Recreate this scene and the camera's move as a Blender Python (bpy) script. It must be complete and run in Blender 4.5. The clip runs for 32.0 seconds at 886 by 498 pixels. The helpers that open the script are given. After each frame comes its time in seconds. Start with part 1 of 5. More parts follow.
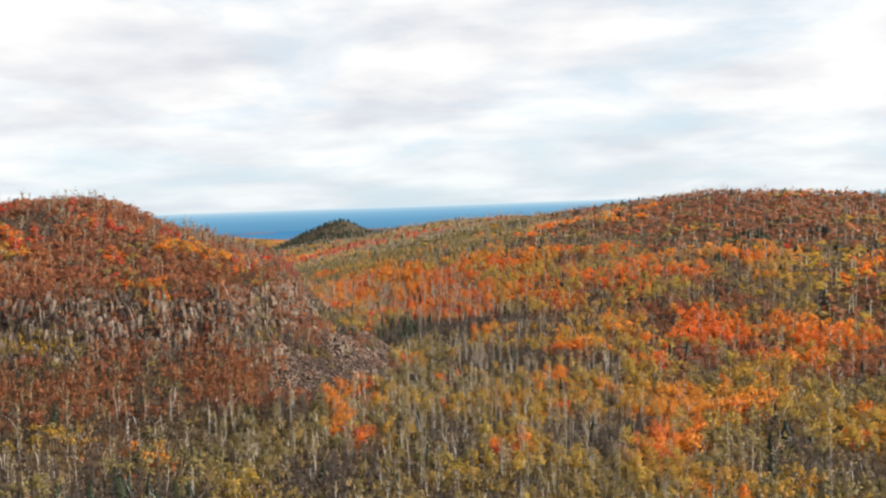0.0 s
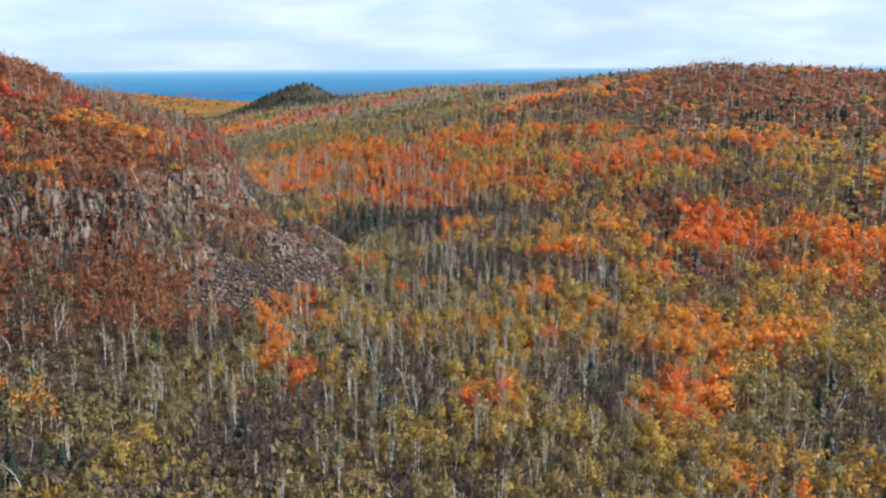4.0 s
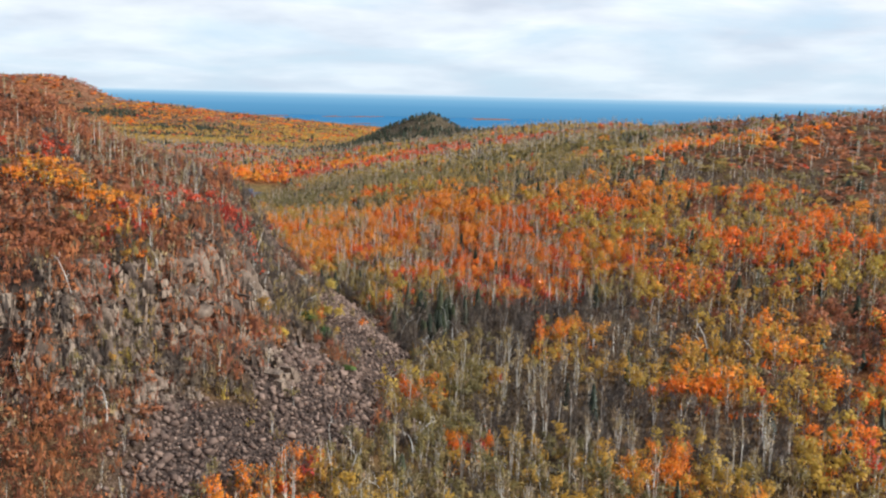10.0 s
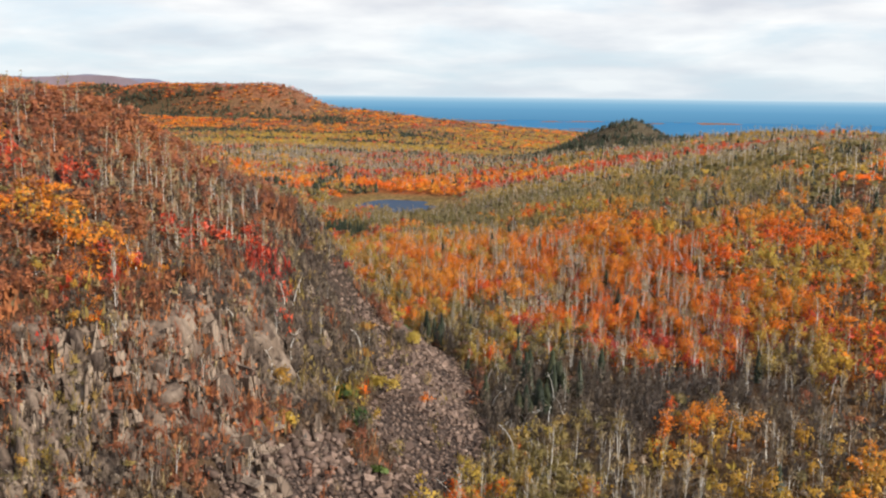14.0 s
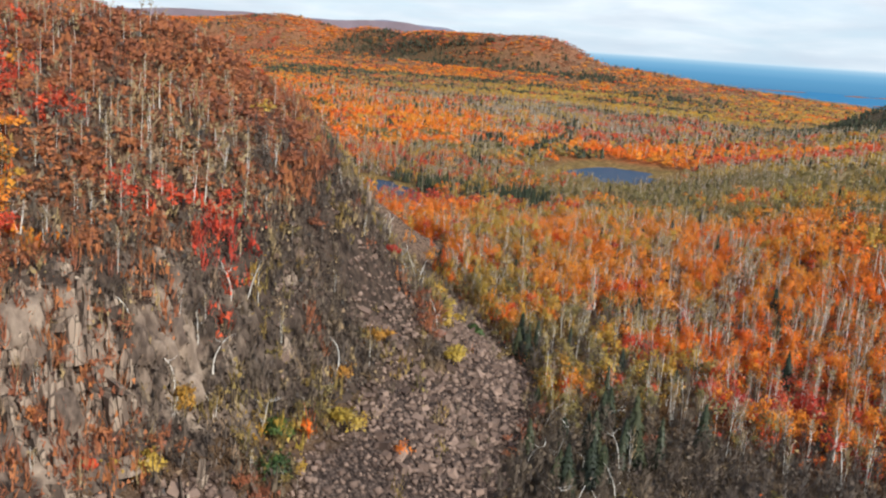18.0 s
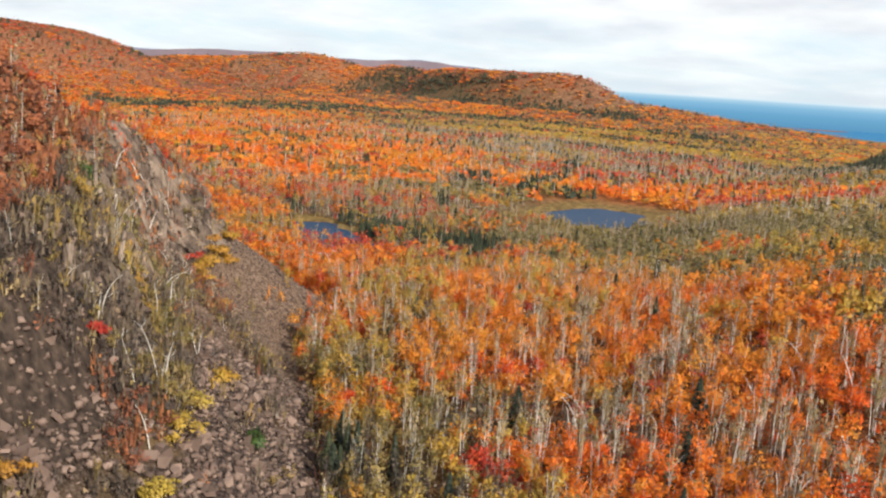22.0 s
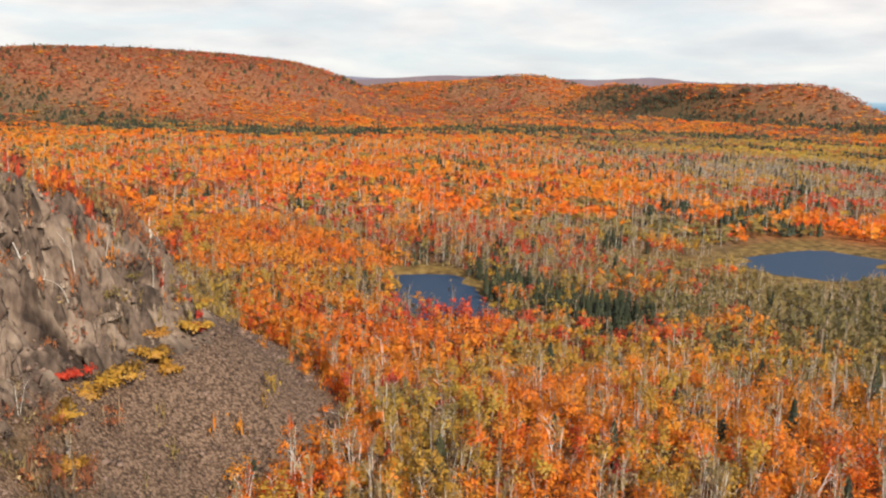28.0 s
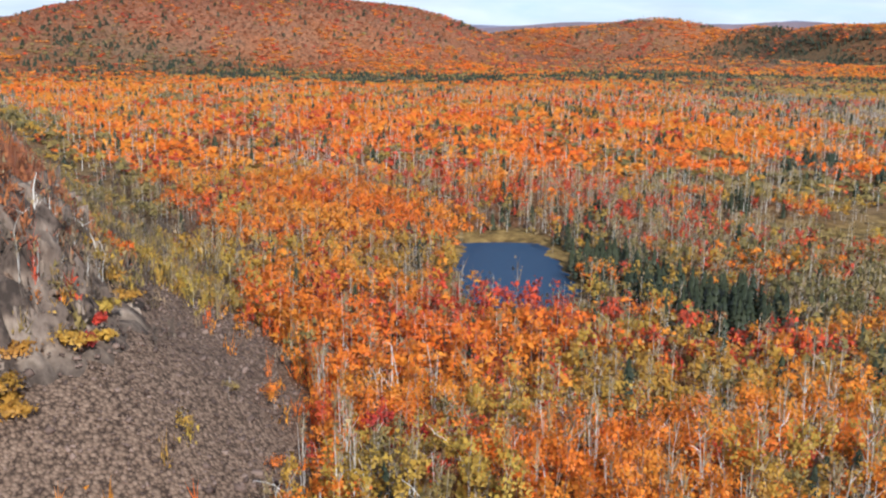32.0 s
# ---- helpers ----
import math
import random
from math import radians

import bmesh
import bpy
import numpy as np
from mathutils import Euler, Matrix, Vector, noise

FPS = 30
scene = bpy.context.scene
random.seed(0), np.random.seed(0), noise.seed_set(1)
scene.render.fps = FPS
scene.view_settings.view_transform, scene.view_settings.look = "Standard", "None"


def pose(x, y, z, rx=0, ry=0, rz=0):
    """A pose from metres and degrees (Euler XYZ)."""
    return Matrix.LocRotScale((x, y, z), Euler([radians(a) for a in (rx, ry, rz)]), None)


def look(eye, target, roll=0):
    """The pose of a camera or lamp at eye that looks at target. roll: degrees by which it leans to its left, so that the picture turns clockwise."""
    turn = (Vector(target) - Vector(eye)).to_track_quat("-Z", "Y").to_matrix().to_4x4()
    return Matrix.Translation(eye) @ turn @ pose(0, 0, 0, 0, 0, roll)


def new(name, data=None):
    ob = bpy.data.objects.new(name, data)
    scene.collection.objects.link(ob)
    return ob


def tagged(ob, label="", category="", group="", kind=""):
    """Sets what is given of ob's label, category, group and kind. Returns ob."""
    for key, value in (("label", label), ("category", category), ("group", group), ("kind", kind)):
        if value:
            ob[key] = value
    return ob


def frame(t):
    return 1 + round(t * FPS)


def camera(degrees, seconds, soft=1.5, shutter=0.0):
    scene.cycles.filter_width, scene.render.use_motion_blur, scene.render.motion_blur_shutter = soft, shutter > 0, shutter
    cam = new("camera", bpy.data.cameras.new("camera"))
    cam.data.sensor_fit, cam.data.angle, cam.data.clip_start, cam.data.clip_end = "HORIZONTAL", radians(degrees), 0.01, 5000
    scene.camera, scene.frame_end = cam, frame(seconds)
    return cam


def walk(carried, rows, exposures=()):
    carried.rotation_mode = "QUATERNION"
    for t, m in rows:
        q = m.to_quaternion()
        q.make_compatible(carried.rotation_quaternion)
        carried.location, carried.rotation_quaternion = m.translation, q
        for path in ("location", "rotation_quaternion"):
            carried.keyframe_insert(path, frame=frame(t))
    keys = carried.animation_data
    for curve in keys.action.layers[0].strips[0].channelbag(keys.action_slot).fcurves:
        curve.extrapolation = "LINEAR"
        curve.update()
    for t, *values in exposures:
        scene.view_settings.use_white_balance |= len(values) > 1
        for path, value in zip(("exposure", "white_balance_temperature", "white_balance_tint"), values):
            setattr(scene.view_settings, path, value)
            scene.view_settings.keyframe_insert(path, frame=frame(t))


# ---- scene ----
cam = camera(48.35, 32.0, soft=2.25)
PATH = [
    (0.0, (-0.00, -0.00, 89.01), (1.53, 99.89, 84.60), -1.93),
    (0.5, (0.19, 9.26, 89.14), (1.06, 109.02, 82.22), -1.39),
    (1.0, (0.38, 18.61, 89.35), (4.13, 117.92, 78.27), -0.18),
    (1.5, (0.71, 27.92, 89.59), (3.33, 126.16, 71.06), 0.24),
    (2.0, (1.17, 37.30, 89.88), (2.30, 135.06, 68.89), 0.35),
    (2.5, (1.68, 46.76, 90.16), (2.38, 144.89, 70.90), -0.71),
    (3.0, (2.19, 56.39, 90.55), (7.31, 154.53, 72.05), -0.56),
    (3.5, (2.72, 66.20, 91.05), (10.08, 163.80, 70.55), -1.23),
    (4.0, (3.34, 76.25, 91.75), (7.56, 174.53, 73.75), -0.39),
    (4.5, (4.08, 86.51, 92.54), (4.38, 186.09, 83.44), 0.30),
    (6.5, (8.40, 126.92, 95.38), (-4.52, 225.28, 82.79), 0.74),
    (7.0, (9.85, 136.82, 95.93), (-4.95, 234.91, 83.34), -1.46),
    (7.5, (11.55, 146.61, 96.39), (1.21, 244.93, 81.34), -1.60),
    (8.0, (13.37, 156.35, 96.77), (12.08, 254.45, 77.42), -1.66),
    (8.5, (15.27, 165.98, 97.12), (19.88, 263.21, 74.21), 1.42),
    (9.0, (17.28, 175.42, 97.44), (19.08, 273.70, 79.03), 0.81),
    (9.5, (19.41, 184.63, 97.61), (10.22, 282.81, 80.98), 1.26),
    (10.0, (21.73, 193.76, 97.73), (11.67, 292.03, 82.18), 1.25),
    (10.5, (24.19, 202.83, 97.77), (15.24, 300.93, 80.57), 0.41),
    (11.0, (26.78, 211.88, 97.84), (14.82, 309.63, 80.47), 1.58),
    (11.5, (29.54, 220.95, 98.05), (14.35, 317.82, 78.40), 2.89),
    (12.0, (32.49, 230.05, 98.34), (11.92, 325.81, 78.18), 3.03),
    (12.5, (35.48, 239.37, 98.70), (4.87, 332.18, 77.50), 4.23),
    (13.0, (38.43, 248.99, 99.02), (10.21, 343.02, 79.98), 3.35),
    (13.5, (41.22, 258.81, 99.23), (12.01, 353.05, 82.91), 1.71),
    (15.5, (51.76, 298.62, 99.51), (10.35, 388.12, 82.88), 1.45),
    (16.0, (54.35, 308.57, 99.25), (9.74, 396.18, 80.94), 2.10),
    (16.5, (56.62, 318.63, 98.96), (8.56, 403.95, 78.69), 1.92),
    (17.0, (58.73, 328.83, 98.60), (4.66, 410.76, 79.55), 2.15),
    (17.5, (60.73, 339.26, 98.15), (3.46, 419.23, 80.16), 3.06),
    (18.0, (62.41, 349.93, 97.71), (5.99, 429.87, 77.07), 3.90),
    (18.5, (63.81, 360.79, 97.11), (7.95, 441.49, 77.93), 5.48),
    (19.0, (64.20, 371.72, 96.57), (7.97, 452.43, 78.54), 5.62),
    (19.5, (64.15, 382.88, 95.96), (5.90, 461.99, 77.27), 5.93),
    (20.0, (63.77, 394.01, 95.01), (4.71, 472.40, 75.88), 5.35),
    (20.5, (63.11, 405.01, 94.13), (7.96, 485.72, 73.04), 4.87),
    (21.0, (62.39, 415.79, 93.32), (6.56, 497.04, 76.49), 4.16),
    (21.5, (61.31, 426.28, 92.66), (1.24, 504.87, 77.99), 4.08),
    (22.0, (59.88, 436.49, 92.19), (-0.68, 514.25, 75.27), 3.70),
    (22.5, (58.20, 446.51, 91.74), (-6.43, 521.36, 76.88), 4.38),
    (23.0, (56.05, 456.48, 91.75), (-13.67, 527.54, 82.28), 5.01),
    (23.5, (53.18, 466.31, 91.90), (-14.45, 537.85, 74.33), 6.32),
    (24.0, (49.63, 476.03, 92.24), (-18.66, 547.10, 75.35), 6.68),
    (24.5, (45.76, 485.64, 92.55), (-21.62, 558.35, 79.41), 5.60),
    (25.0, (41.89, 494.90, 92.42), (-29.67, 564.10, 82.96), 2.14),
    (25.5, (37.88, 503.84, 91.95), (-35.52, 571.36, 84.67), 0.98),
    (26.0, (33.59, 512.73, 91.63), (-42.49, 576.88, 81.77), 0.75),
    (26.5, (29.13, 521.59, 91.40), (-48.73, 583.65, 82.02), 0.54),
    (28.5, (10.59, 556.60, 90.21), (-67.40, 616.81, 73.07), 1.88),
    (29.0, (5.42, 564.77, 89.47), (-74.98, 622.60, 75.62), 1.55),
    (29.5, (-0.27, 572.34, 88.37), (-78.75, 632.44, 73.23), 2.09),
    (30.0, (-6.39, 579.72, 87.61), (-85.13, 638.76, 69.90), 2.19),
    (30.5, (-12.69, 587.02, 86.99), (-91.75, 645.45, 68.68), 2.56),
    (31.0, (-18.93, 594.07, 85.79), (-98.65, 651.61, 67.46), 2.51),
    (31.5, (-25.33, 600.86, 84.55), (-107.75, 655.05, 68.14), 1.94),
    (32.0, (-32.11, 607.03, 83.18), (-116.52, 656.45, 62.37), 0.63),
]
# seconds, stops, kelvin, tint
EXPOSURE = [(0.0, 0.05, 6500, 10), (0.5, -0.3, 6500, 11), (1.0, -0.25, 6500, 11), (1.5, 0.0, 6400, 11), (2.0, 0.1, 6200, 10), (3.0, 0.0, 5400, 7), (4.0, 0.0, 5400, 7), (6.5, -0.1, 6600, 12), (7.0, -0.15, 6600, 12),
            (8.0, 0.0, 6800, 13), (9.0, 0.0, 5600, 8), (11.0, 0.0, 6300, 9), (13.0, 0.0, 6200, 9), (16.0, 0.0, 7000, 13), (18.0, 0.0, 6000, 8), (20.0, -0.05, 6400, 8), (21.0, 0.05, 5700, 8), (22.0, 0.1, 6400, 9), (23.0, 0.08, 6500, 10), (24.0, -0.2, 6500, 10), (25.0, 0.0, 6700, 11),
            (26.0, -0.03, 6900, 12), (29.0, -0.03, 6800, 12), (30.0, 0.02, 6800, 12), (31.0, 0.04, 5700, 9), (32.0, 0.02, 5500, 9)]
walk(cam, [(t, look(eye, target, roll)) for t, eye, target, roll in PATH], EXPOSURE)

# ---------------------------------------------------------------- world, sun, exposure
SUN_AZ, SUN_EL = 100.0, 35.0          # degrees: clockwise from +y, and above the horizon
world = bpy.data.worlds.new("sky")
scene.world = world
world.use_nodes = True


def wire(tree, a, out, b, inp):
    tree.links.new(a.outputs[out], b.inputs[inp])


def math_mul(nt, a, b):
    n = nt.nodes.new("ShaderNodeMath")
    n.operation = "MULTIPLY"
    nt.links.new(a, n.inputs[0]); nt.links.new(b, n.inputs[1])
    return n


def build_sky():
    nt = world.node_tree
    nt.nodes.clear()
    sky = nt.nodes.new("ShaderNodeTexSky")
    sky.sky_type, sky.sun_disc = "NISHITA", False
    sky.sun_elevation, sky.sun_rotation = radians(SUN_EL), radians(SUN_AZ)
    sky.air_density, sky.dust_density, sky.ozone_density = 1.0, 0.6, 2.0
    geo = nt.nodes.new("ShaderNodeTexCoord")
    # stretched coordinates: clouds flatten towards the horizon
    sep = nt.nodes.new("ShaderNodeSeparateXYZ")
    wire(nt, geo, "Generated", sep, 0)
    up = nt.nodes.new("ShaderNodeMath"); up.operation = "ADD"; up.inputs[1].default_value = 0.17
    wire(nt, sep, "Z", up, 0)
    clampz = nt.nodes.new("ShaderNodeMath"); clampz.operation = "MAXIMUM"; clampz.inputs[1].default_value = 0.03
    wire(nt, up, 0, clampz, 0)
    dx = nt.nodes.new("ShaderNodeMath"); dx.operation = "DIVIDE"
    dy = nt.nodes.new("ShaderNodeMath"); dy.operation = "DIVIDE"
    wire(nt, sep, "X", dx, 0); wire(nt, clampz, 0, dx, 1)
    wire(nt, sep, "Y", dy, 0); wire(nt, clampz, 0, dy, 1)
    comb = nt.nodes.new("ShaderNodeCombineXYZ")
    wire(nt, dx, 0, comb, "X"); wire(nt, dy, 0, comb, "Y")
    big = nt.nodes.new("ShaderNodeTexNoise")
    big.inputs["Scale"].default_value, big.inputs["Detail"].default_value, big.inputs["Roughness"].default_value = 0.95, 9, 0.56
    big.inputs["Distortion"].default_value = 0.4
    wire(nt, comb, 0, big, "Vector")
    cover = nt.nodes.new("ShaderNodeValToRGB")
    cover.color_ramp.elements[0].position, cover.color_ramp.elements[1].position = 0.31, 0.53
    wire(nt, big, "Fac", cover, "Fac")
    grey = nt.nodes.new("ShaderNodeTexNoise")
    grey.inputs["Scale"].default_value, grey.inputs["Detail"].default_value = 1.5, 6
    wire(nt, comb, 0, grey, "Vector")
    tone = nt.nodes.new("ShaderNodeValToRGB")
    e = tone.color_ramp.elements
    e[0].position, e[0].color = 0.34, (6.7, 6.8, 7.2, 1)
    e[1].position, e[1].color = 0.62, (10.0, 9.8, 9.5, 1)
    wire(nt, grey, "Fac", tone, "Fac")
    # clear sky, brightened towards the pale blue of thin haze
    clear = nt.nodes.new("ShaderNodeMix"); clear.data_type = "RGBA"
    haze = nt.nodes.new("ShaderNodeMapRange")          # haze thins out towards the zenith
    haze.inputs["From Min"].default_value, haze.inputs["From Max"].default_value = 0.08, 0.55
    haze.inputs["To Min"].default_value, haze.inputs["To Max"].default_value = 0.75, 0.08
    wire(nt, sep, "Z", haze, "Value")
    wire(nt, haze, 0, clear, "Factor")
    clear.inputs["B"].default_value = (6.6, 8.0, 9.1, 1)
    wire(nt, sky, 0, clear, "A")
    mix = nt.nodes.new("ShaderNodeMix"); mix.data_type = "RGBA"
    soft = nt.nodes.new("ShaderNodeMath"); soft.operation = "MULTIPLY"; soft.inputs[1].default_value = 0.85
    low = nt.nodes.new("ShaderNodeMapRange")
    low.inputs["From Min"].default_value, low.inputs["From Max"].default_value = 0.0, 0.10
    low.inputs["To Min"].default_value, low.inputs["To Max"].default_value = 0.45, 0.95
    wire(nt, sep, "Z", low, "Value")
    thin = nt.nodes.new("ShaderNodeMapRange")          # and gaps open between the clouds overhead
    thin.inputs["From Min"].default_value, thin.inputs["From Max"].default_value = 0.25, 0.75
    thin.inputs["To Min"].default_value, thin.inputs["To Max"].default_value = 1.0, 0.35
    wire(nt, sep, "Z", thin, "Value")
    wire(nt, math_mul(nt, low.outputs[0], thin.outputs[0]), 0, soft, 1)
    wire(nt, cover, 0, soft, 0)
    wire(nt, soft, 0, mix, "Factor")
    wire(nt, clear, "Result", mix, "A")
    wire(nt, tone, 0, mix, "B")
    bg = nt.nodes.new("ShaderNodeBackground")
    bg.inputs["Strength"].default_value = 0.11
    wire(nt, mix, "Result", bg, "Color")
    out = nt.nodes.new("ShaderNodeOutputWorld")
    wire(nt, bg, 0, out, 0)


build_sky()
sun = new("sun", bpy.data.lights.new("sun", "SUN"))
sun.data.energy, sun.data.angle, sun.data.color = 5.0, radians(1.5), (1.0, 0.93, 0.82)
a, b = radians(SUN_AZ), radians(SUN_EL)
sun.matrix_world = look((math.sin(a) * math.cos(b) * 900, math.cos(a) * math.cos(b) * 900, math.sin(b) * 900), (0, 0, 0))

# ---------------------------------------------------------------- materials


def material(name):
    m = bpy.data.materials.new(name)
    m.use_nodes = True
    nt = m.node_tree
    return m, nt, nt.nodes["Principled BSDF"], nt.nodes["Material Output"]


def ramp(nt, stops):
    r = nt.nodes.new("ShaderNodeValToRGB")
    el = r.color_ramp.elements
    while len(el) < len(stops):
        el.new(0.5)
    for k, (p, c) in enumerate(stops):
        el[k].position, el[k].color = p, (*c, 1)
    return r


def math_node(nt, op, a=None, b=None):
    n = nt.nodes.new("ShaderNodeMath")
    n.operation = op
    for k, v in enumerate((a, b)):
        if isinstance(v, (int, float)):
            n.inputs[k].default_value = v
        elif v is not None:
            nt.links.new(v, n.inputs[k])
    return n.outputs[0]


def noise_node(nt, scale, detail=4, coords="Object", rough=0.55):
    tc = nt.nodes.new("ShaderNodeTexCoord")
    n = nt.nodes.new("ShaderNodeTexNoise")
    n.inputs["Scale"].default_value, n.inputs["Detail"].default_value, n.inputs["Roughness"].default_value = scale, detail, rough
    wire(nt, tc, coords, n, "Vector")
    return n


def mix_rgb(nt, fac, a, b, mode="MIX"):
    m = nt.nodes.new("ShaderNodeMix")
    m.data_type, m.blend_type = "RGBA", mode
    for key, v in (("Factor", fac), ("A", a), ("B", b)):
        sock = [s for s in m.inputs if s.name == key and s.type == ("VALUE" if key == "Factor" else "RGBA")][0]
        if isinstance(v, (int, float)):
            sock.default_value = v
        elif isinstance(v, tuple):
            sock.default_value = (*v, 1)
        else:
            nt.links.new(v, sock)
    return [s for s in m.outputs if s.type == "RGBA"][0]


def leaf_material(name, stops, glow=0.28, lift=0.60):
    """Foliage: one tone for each tree, a second variation for each clump of leaves, light passing through."""
    m, nt, bsdf, out = material(name)
    att = nt.nodes.new("ShaderNodeAttribute"); att.attribute_name = "tone"
    info = nt.nodes.new("ShaderNodeObjectInfo")
    geo = nt.nodes.new("ShaderNodeNewGeometry")
    t = math_node(nt, "PINGPONG", math_node(nt, "ADD", att.outputs["Fac"], info.outputs["Random"]), 1.0)
    t = math_node(nt, "ADD", math_node(nt, "MULTIPLY", t, 0.86), math_node(nt, "MULTIPLY", geo.outputs["Random Per Island"], 0.14))
    r = ramp(nt, stops)
    nt.links.new(t, r.inputs[0])
    dark = math_node(nt, "ADD", math_node(nt, "MULTIPLY", geo.outputs["Random Per Island"], 0.16), lift + 0.10)
    # crowns are shaded as rounded masses of leaves
    att2 = nt.nodes.new("ShaderNodeAttribute"); att2.attribute_name = "out"
    vt = nt.nodes.new("ShaderNodeVectorTransform"); vt.vector_type, vt.convert_from, vt.convert_to = "NORMAL", "OBJECT", "WORLD"
    wire(nt, att2, "Vector", vt, 0)
    half = nt.nodes.new("ShaderNodeVectorMath"); half.operation = "SCALE"; half.inputs["Scale"].default_value = 0.28
    wire(nt, geo, "Normal", half, 0)
    total = nt.nodes.new("ShaderNodeVectorMath"); total.operation = "ADD"
    wire(nt, vt, 0, total, 0); wire(nt, half, 0, total, 1)
    unit = nt.nodes.new("ShaderNodeVectorMath"); unit.operation = "NORMALIZE"
    wire(nt, total, 0, unit, 0)
    wire(nt, unit, 0, bsdf, "Normal")
    hsv = nt.nodes.new("ShaderNodeHueSaturation")
    nt.links.new(r.outputs[0], hsv.inputs["Color"])
    nt.links.new(dark, hsv.inputs["Value"])
    bsdf.inputs["Roughness"].default_value = 0.55
    bsdf.inputs["Specular IOR Level"].default_value = 0.45
    nt.links.new(hsv.outputs[0], bsdf.inputs["Base Color"])
    tr = nt.nodes.new("ShaderNodeBsdfTranslucent")
    nt.links.new(hsv.outputs[0], tr.inputs["Color"])
    ms = nt.nodes.new("ShaderNodeMixShader")
    ms.inputs[0].default_value = glow
    nt.links.new(bsdf.outputs[0], ms.inputs[1]); nt.links.new(tr.outputs[0], ms.inputs[2])
    nt.links.new(ms.outputs[0], out.inputs[0])
    return m


def plain_material(name, stops, scale, rough=0.9, bump=0.0, coords="Object", tall=1.0, spread=0.46, cracks=0.0):
    m, nt, bsdf, out = material(name)
    n = noise_node(nt, scale, 6, coords)
    if tall != 1.0:
        mp = nt.nodes.new("ShaderNodeMapping")
        mp.inputs["Scale"].default_value = (1, 1, tall)
        nt.links.new(n.inputs["Vector"].links[0].from_socket, mp.inputs["Vector"])
        wire(nt, mp, 0, n, "Vector")
    n2 = noise_node(nt, scale * 0.13, 3, coords)
    info = nt.nodes.new("ShaderNodeObjectInfo")
    geo = nt.nodes.new("ShaderNodeNewGeometry")
    rnd = math_node(nt, "FRACT", math_node(nt, "ADD", info.outputs["Random"], geo.outputs["Random Per Island"]))
    t = math_node(nt, "ADD", math_node(nt, "MULTIPLY", n.outputs["Fac"], 0.84 - spread),
                  math_node(nt, "ADD", math_node(nt, "MULTIPLY", n2.outputs["Fac"], 0.20), math_node(nt, "MULTIPLY", rnd, spread)))
    r = ramp(nt, stops)
    nt.links.new(t, r.inputs[0])
    paint = r.outputs[0]
    if cracks:                                                  # open joints, long upright and short level ones
        tc = nt.nodes.new("ShaderNodeNewGeometry")
        mp = nt.nodes.new("ShaderNodeMapping")
        mp.inputs["Scale"].default_value = (1, 1, 0.3)
        wire(nt, tc, "Position", mp, "Vector")
        vor = nt.nodes.new("ShaderNodeTexVoronoi"); vor.feature = "DISTANCE_TO_EDGE"
        vor.inputs["Scale"].default_value = cracks
        wire(nt, mp, 0, vor, "Vector")
        joint = ramp(nt, [(0.0, (0.25, 0.25, 0.25)), (0.07, (1, 1, 1))])
        nt.links.new(vor.outputs["Distance"], joint.inputs[0])
        paint = mix_rgb(nt, 1.0, paint, joint.outputs[0], "MULTIPLY")
    nt.links.new(paint, bsdf.inputs["Base Color"])
    bsdf.inputs["Roughness"].default_value = rough
    bsdf.inputs["Specular IOR Level"].default_value = 0.2
    if bump:
        bn = nt.nodes.new("ShaderNodeBump")
        bn.inputs["Strength"].default_value, bn.inputs["Distance"].default_value = bump, 0.4
        nt.links.new(n.outputs["Fac"], bn.inputs["Height"])
        nt.links.new(bn.outputs[0], bsdf.inputs["Normal"])
    return m


LEAF = {
    "orange": leaf_material("orange_maple_leaves", [(0.0, (0.70, 0.075, 0.022)), (0.22, (0.88, 0.14, 0.018)), (0.48, (0.95, 0.205, 0.019)), (0.75, (0.93, 0.30, 0.027)), (1.0, (0.86, 0.40, 0.045))], 0.40, 0.90),
    "red": leaf_material("red_maple_leaves", [(0.0, (0.46, 0.045, 0.035)), (0.5, (0.74, 0.075, 0.035)), (1.0, (0.84, 0.13, 0.04))], 0.3, 0.75),
    "yellow": leaf_material("yellow_aspen_leaves", [(0.0, (0.56, 0.25, 0.04)), (0.5, (0.68, 0.39, 0.055)), (1.0, (0.62, 0.46, 0.08))], 0.36, 0.80),
    "olive": leaf_material("fading_green_leaves", [(0.0, (0.19, 0.165, 0.065)), (0.3, (0.31, 0.25, 0.085)), (0.6, (0.44, 0.32, 0.095)), (1.0, (0.56, 0.34, 0.09))]),
    "birch": leaf_material("sparse_birch_twigs", [(0.0, (0.42, 0.27, 0.17)), (0.5, (0.52, 0.35, 0.20)), (1.0, (0.60, 0.43, 0.18))], 0.2),
    "bare": leaf_material("bare_twigs", [(0.0, (0.12, 0.088, 0.07)), (0.5, (0.195, 0.14, 0.10)), (1.0, (0.30, 0.215, 0.13))], 0.15),
    "rust": leaf_material("rust_brown_leaves", [(0.0, (0.27, 0.09, 0.05)), (0.5, (0.43, 0.145, 0.062)), (1.0, (0.60, 0.225, 0.07))], 0.3, 0.84),
    "spruce": leaf_material("spruce_needles", [(0.0, (0.026, 0.036, 0.018)), (0.5, (0.042, 0.054, 0.024)), (1.0, (0.075, 0.08, 0.033))], 0.1),
}
BARK_WHITE = plain_material("white_birch_bark", [(0.2, (0.30, 0.25, 0.20)), (0.5, (0.52, 0.46, 0.39)), (0.8, (0.76, 0.71, 0.63))], 1.5)
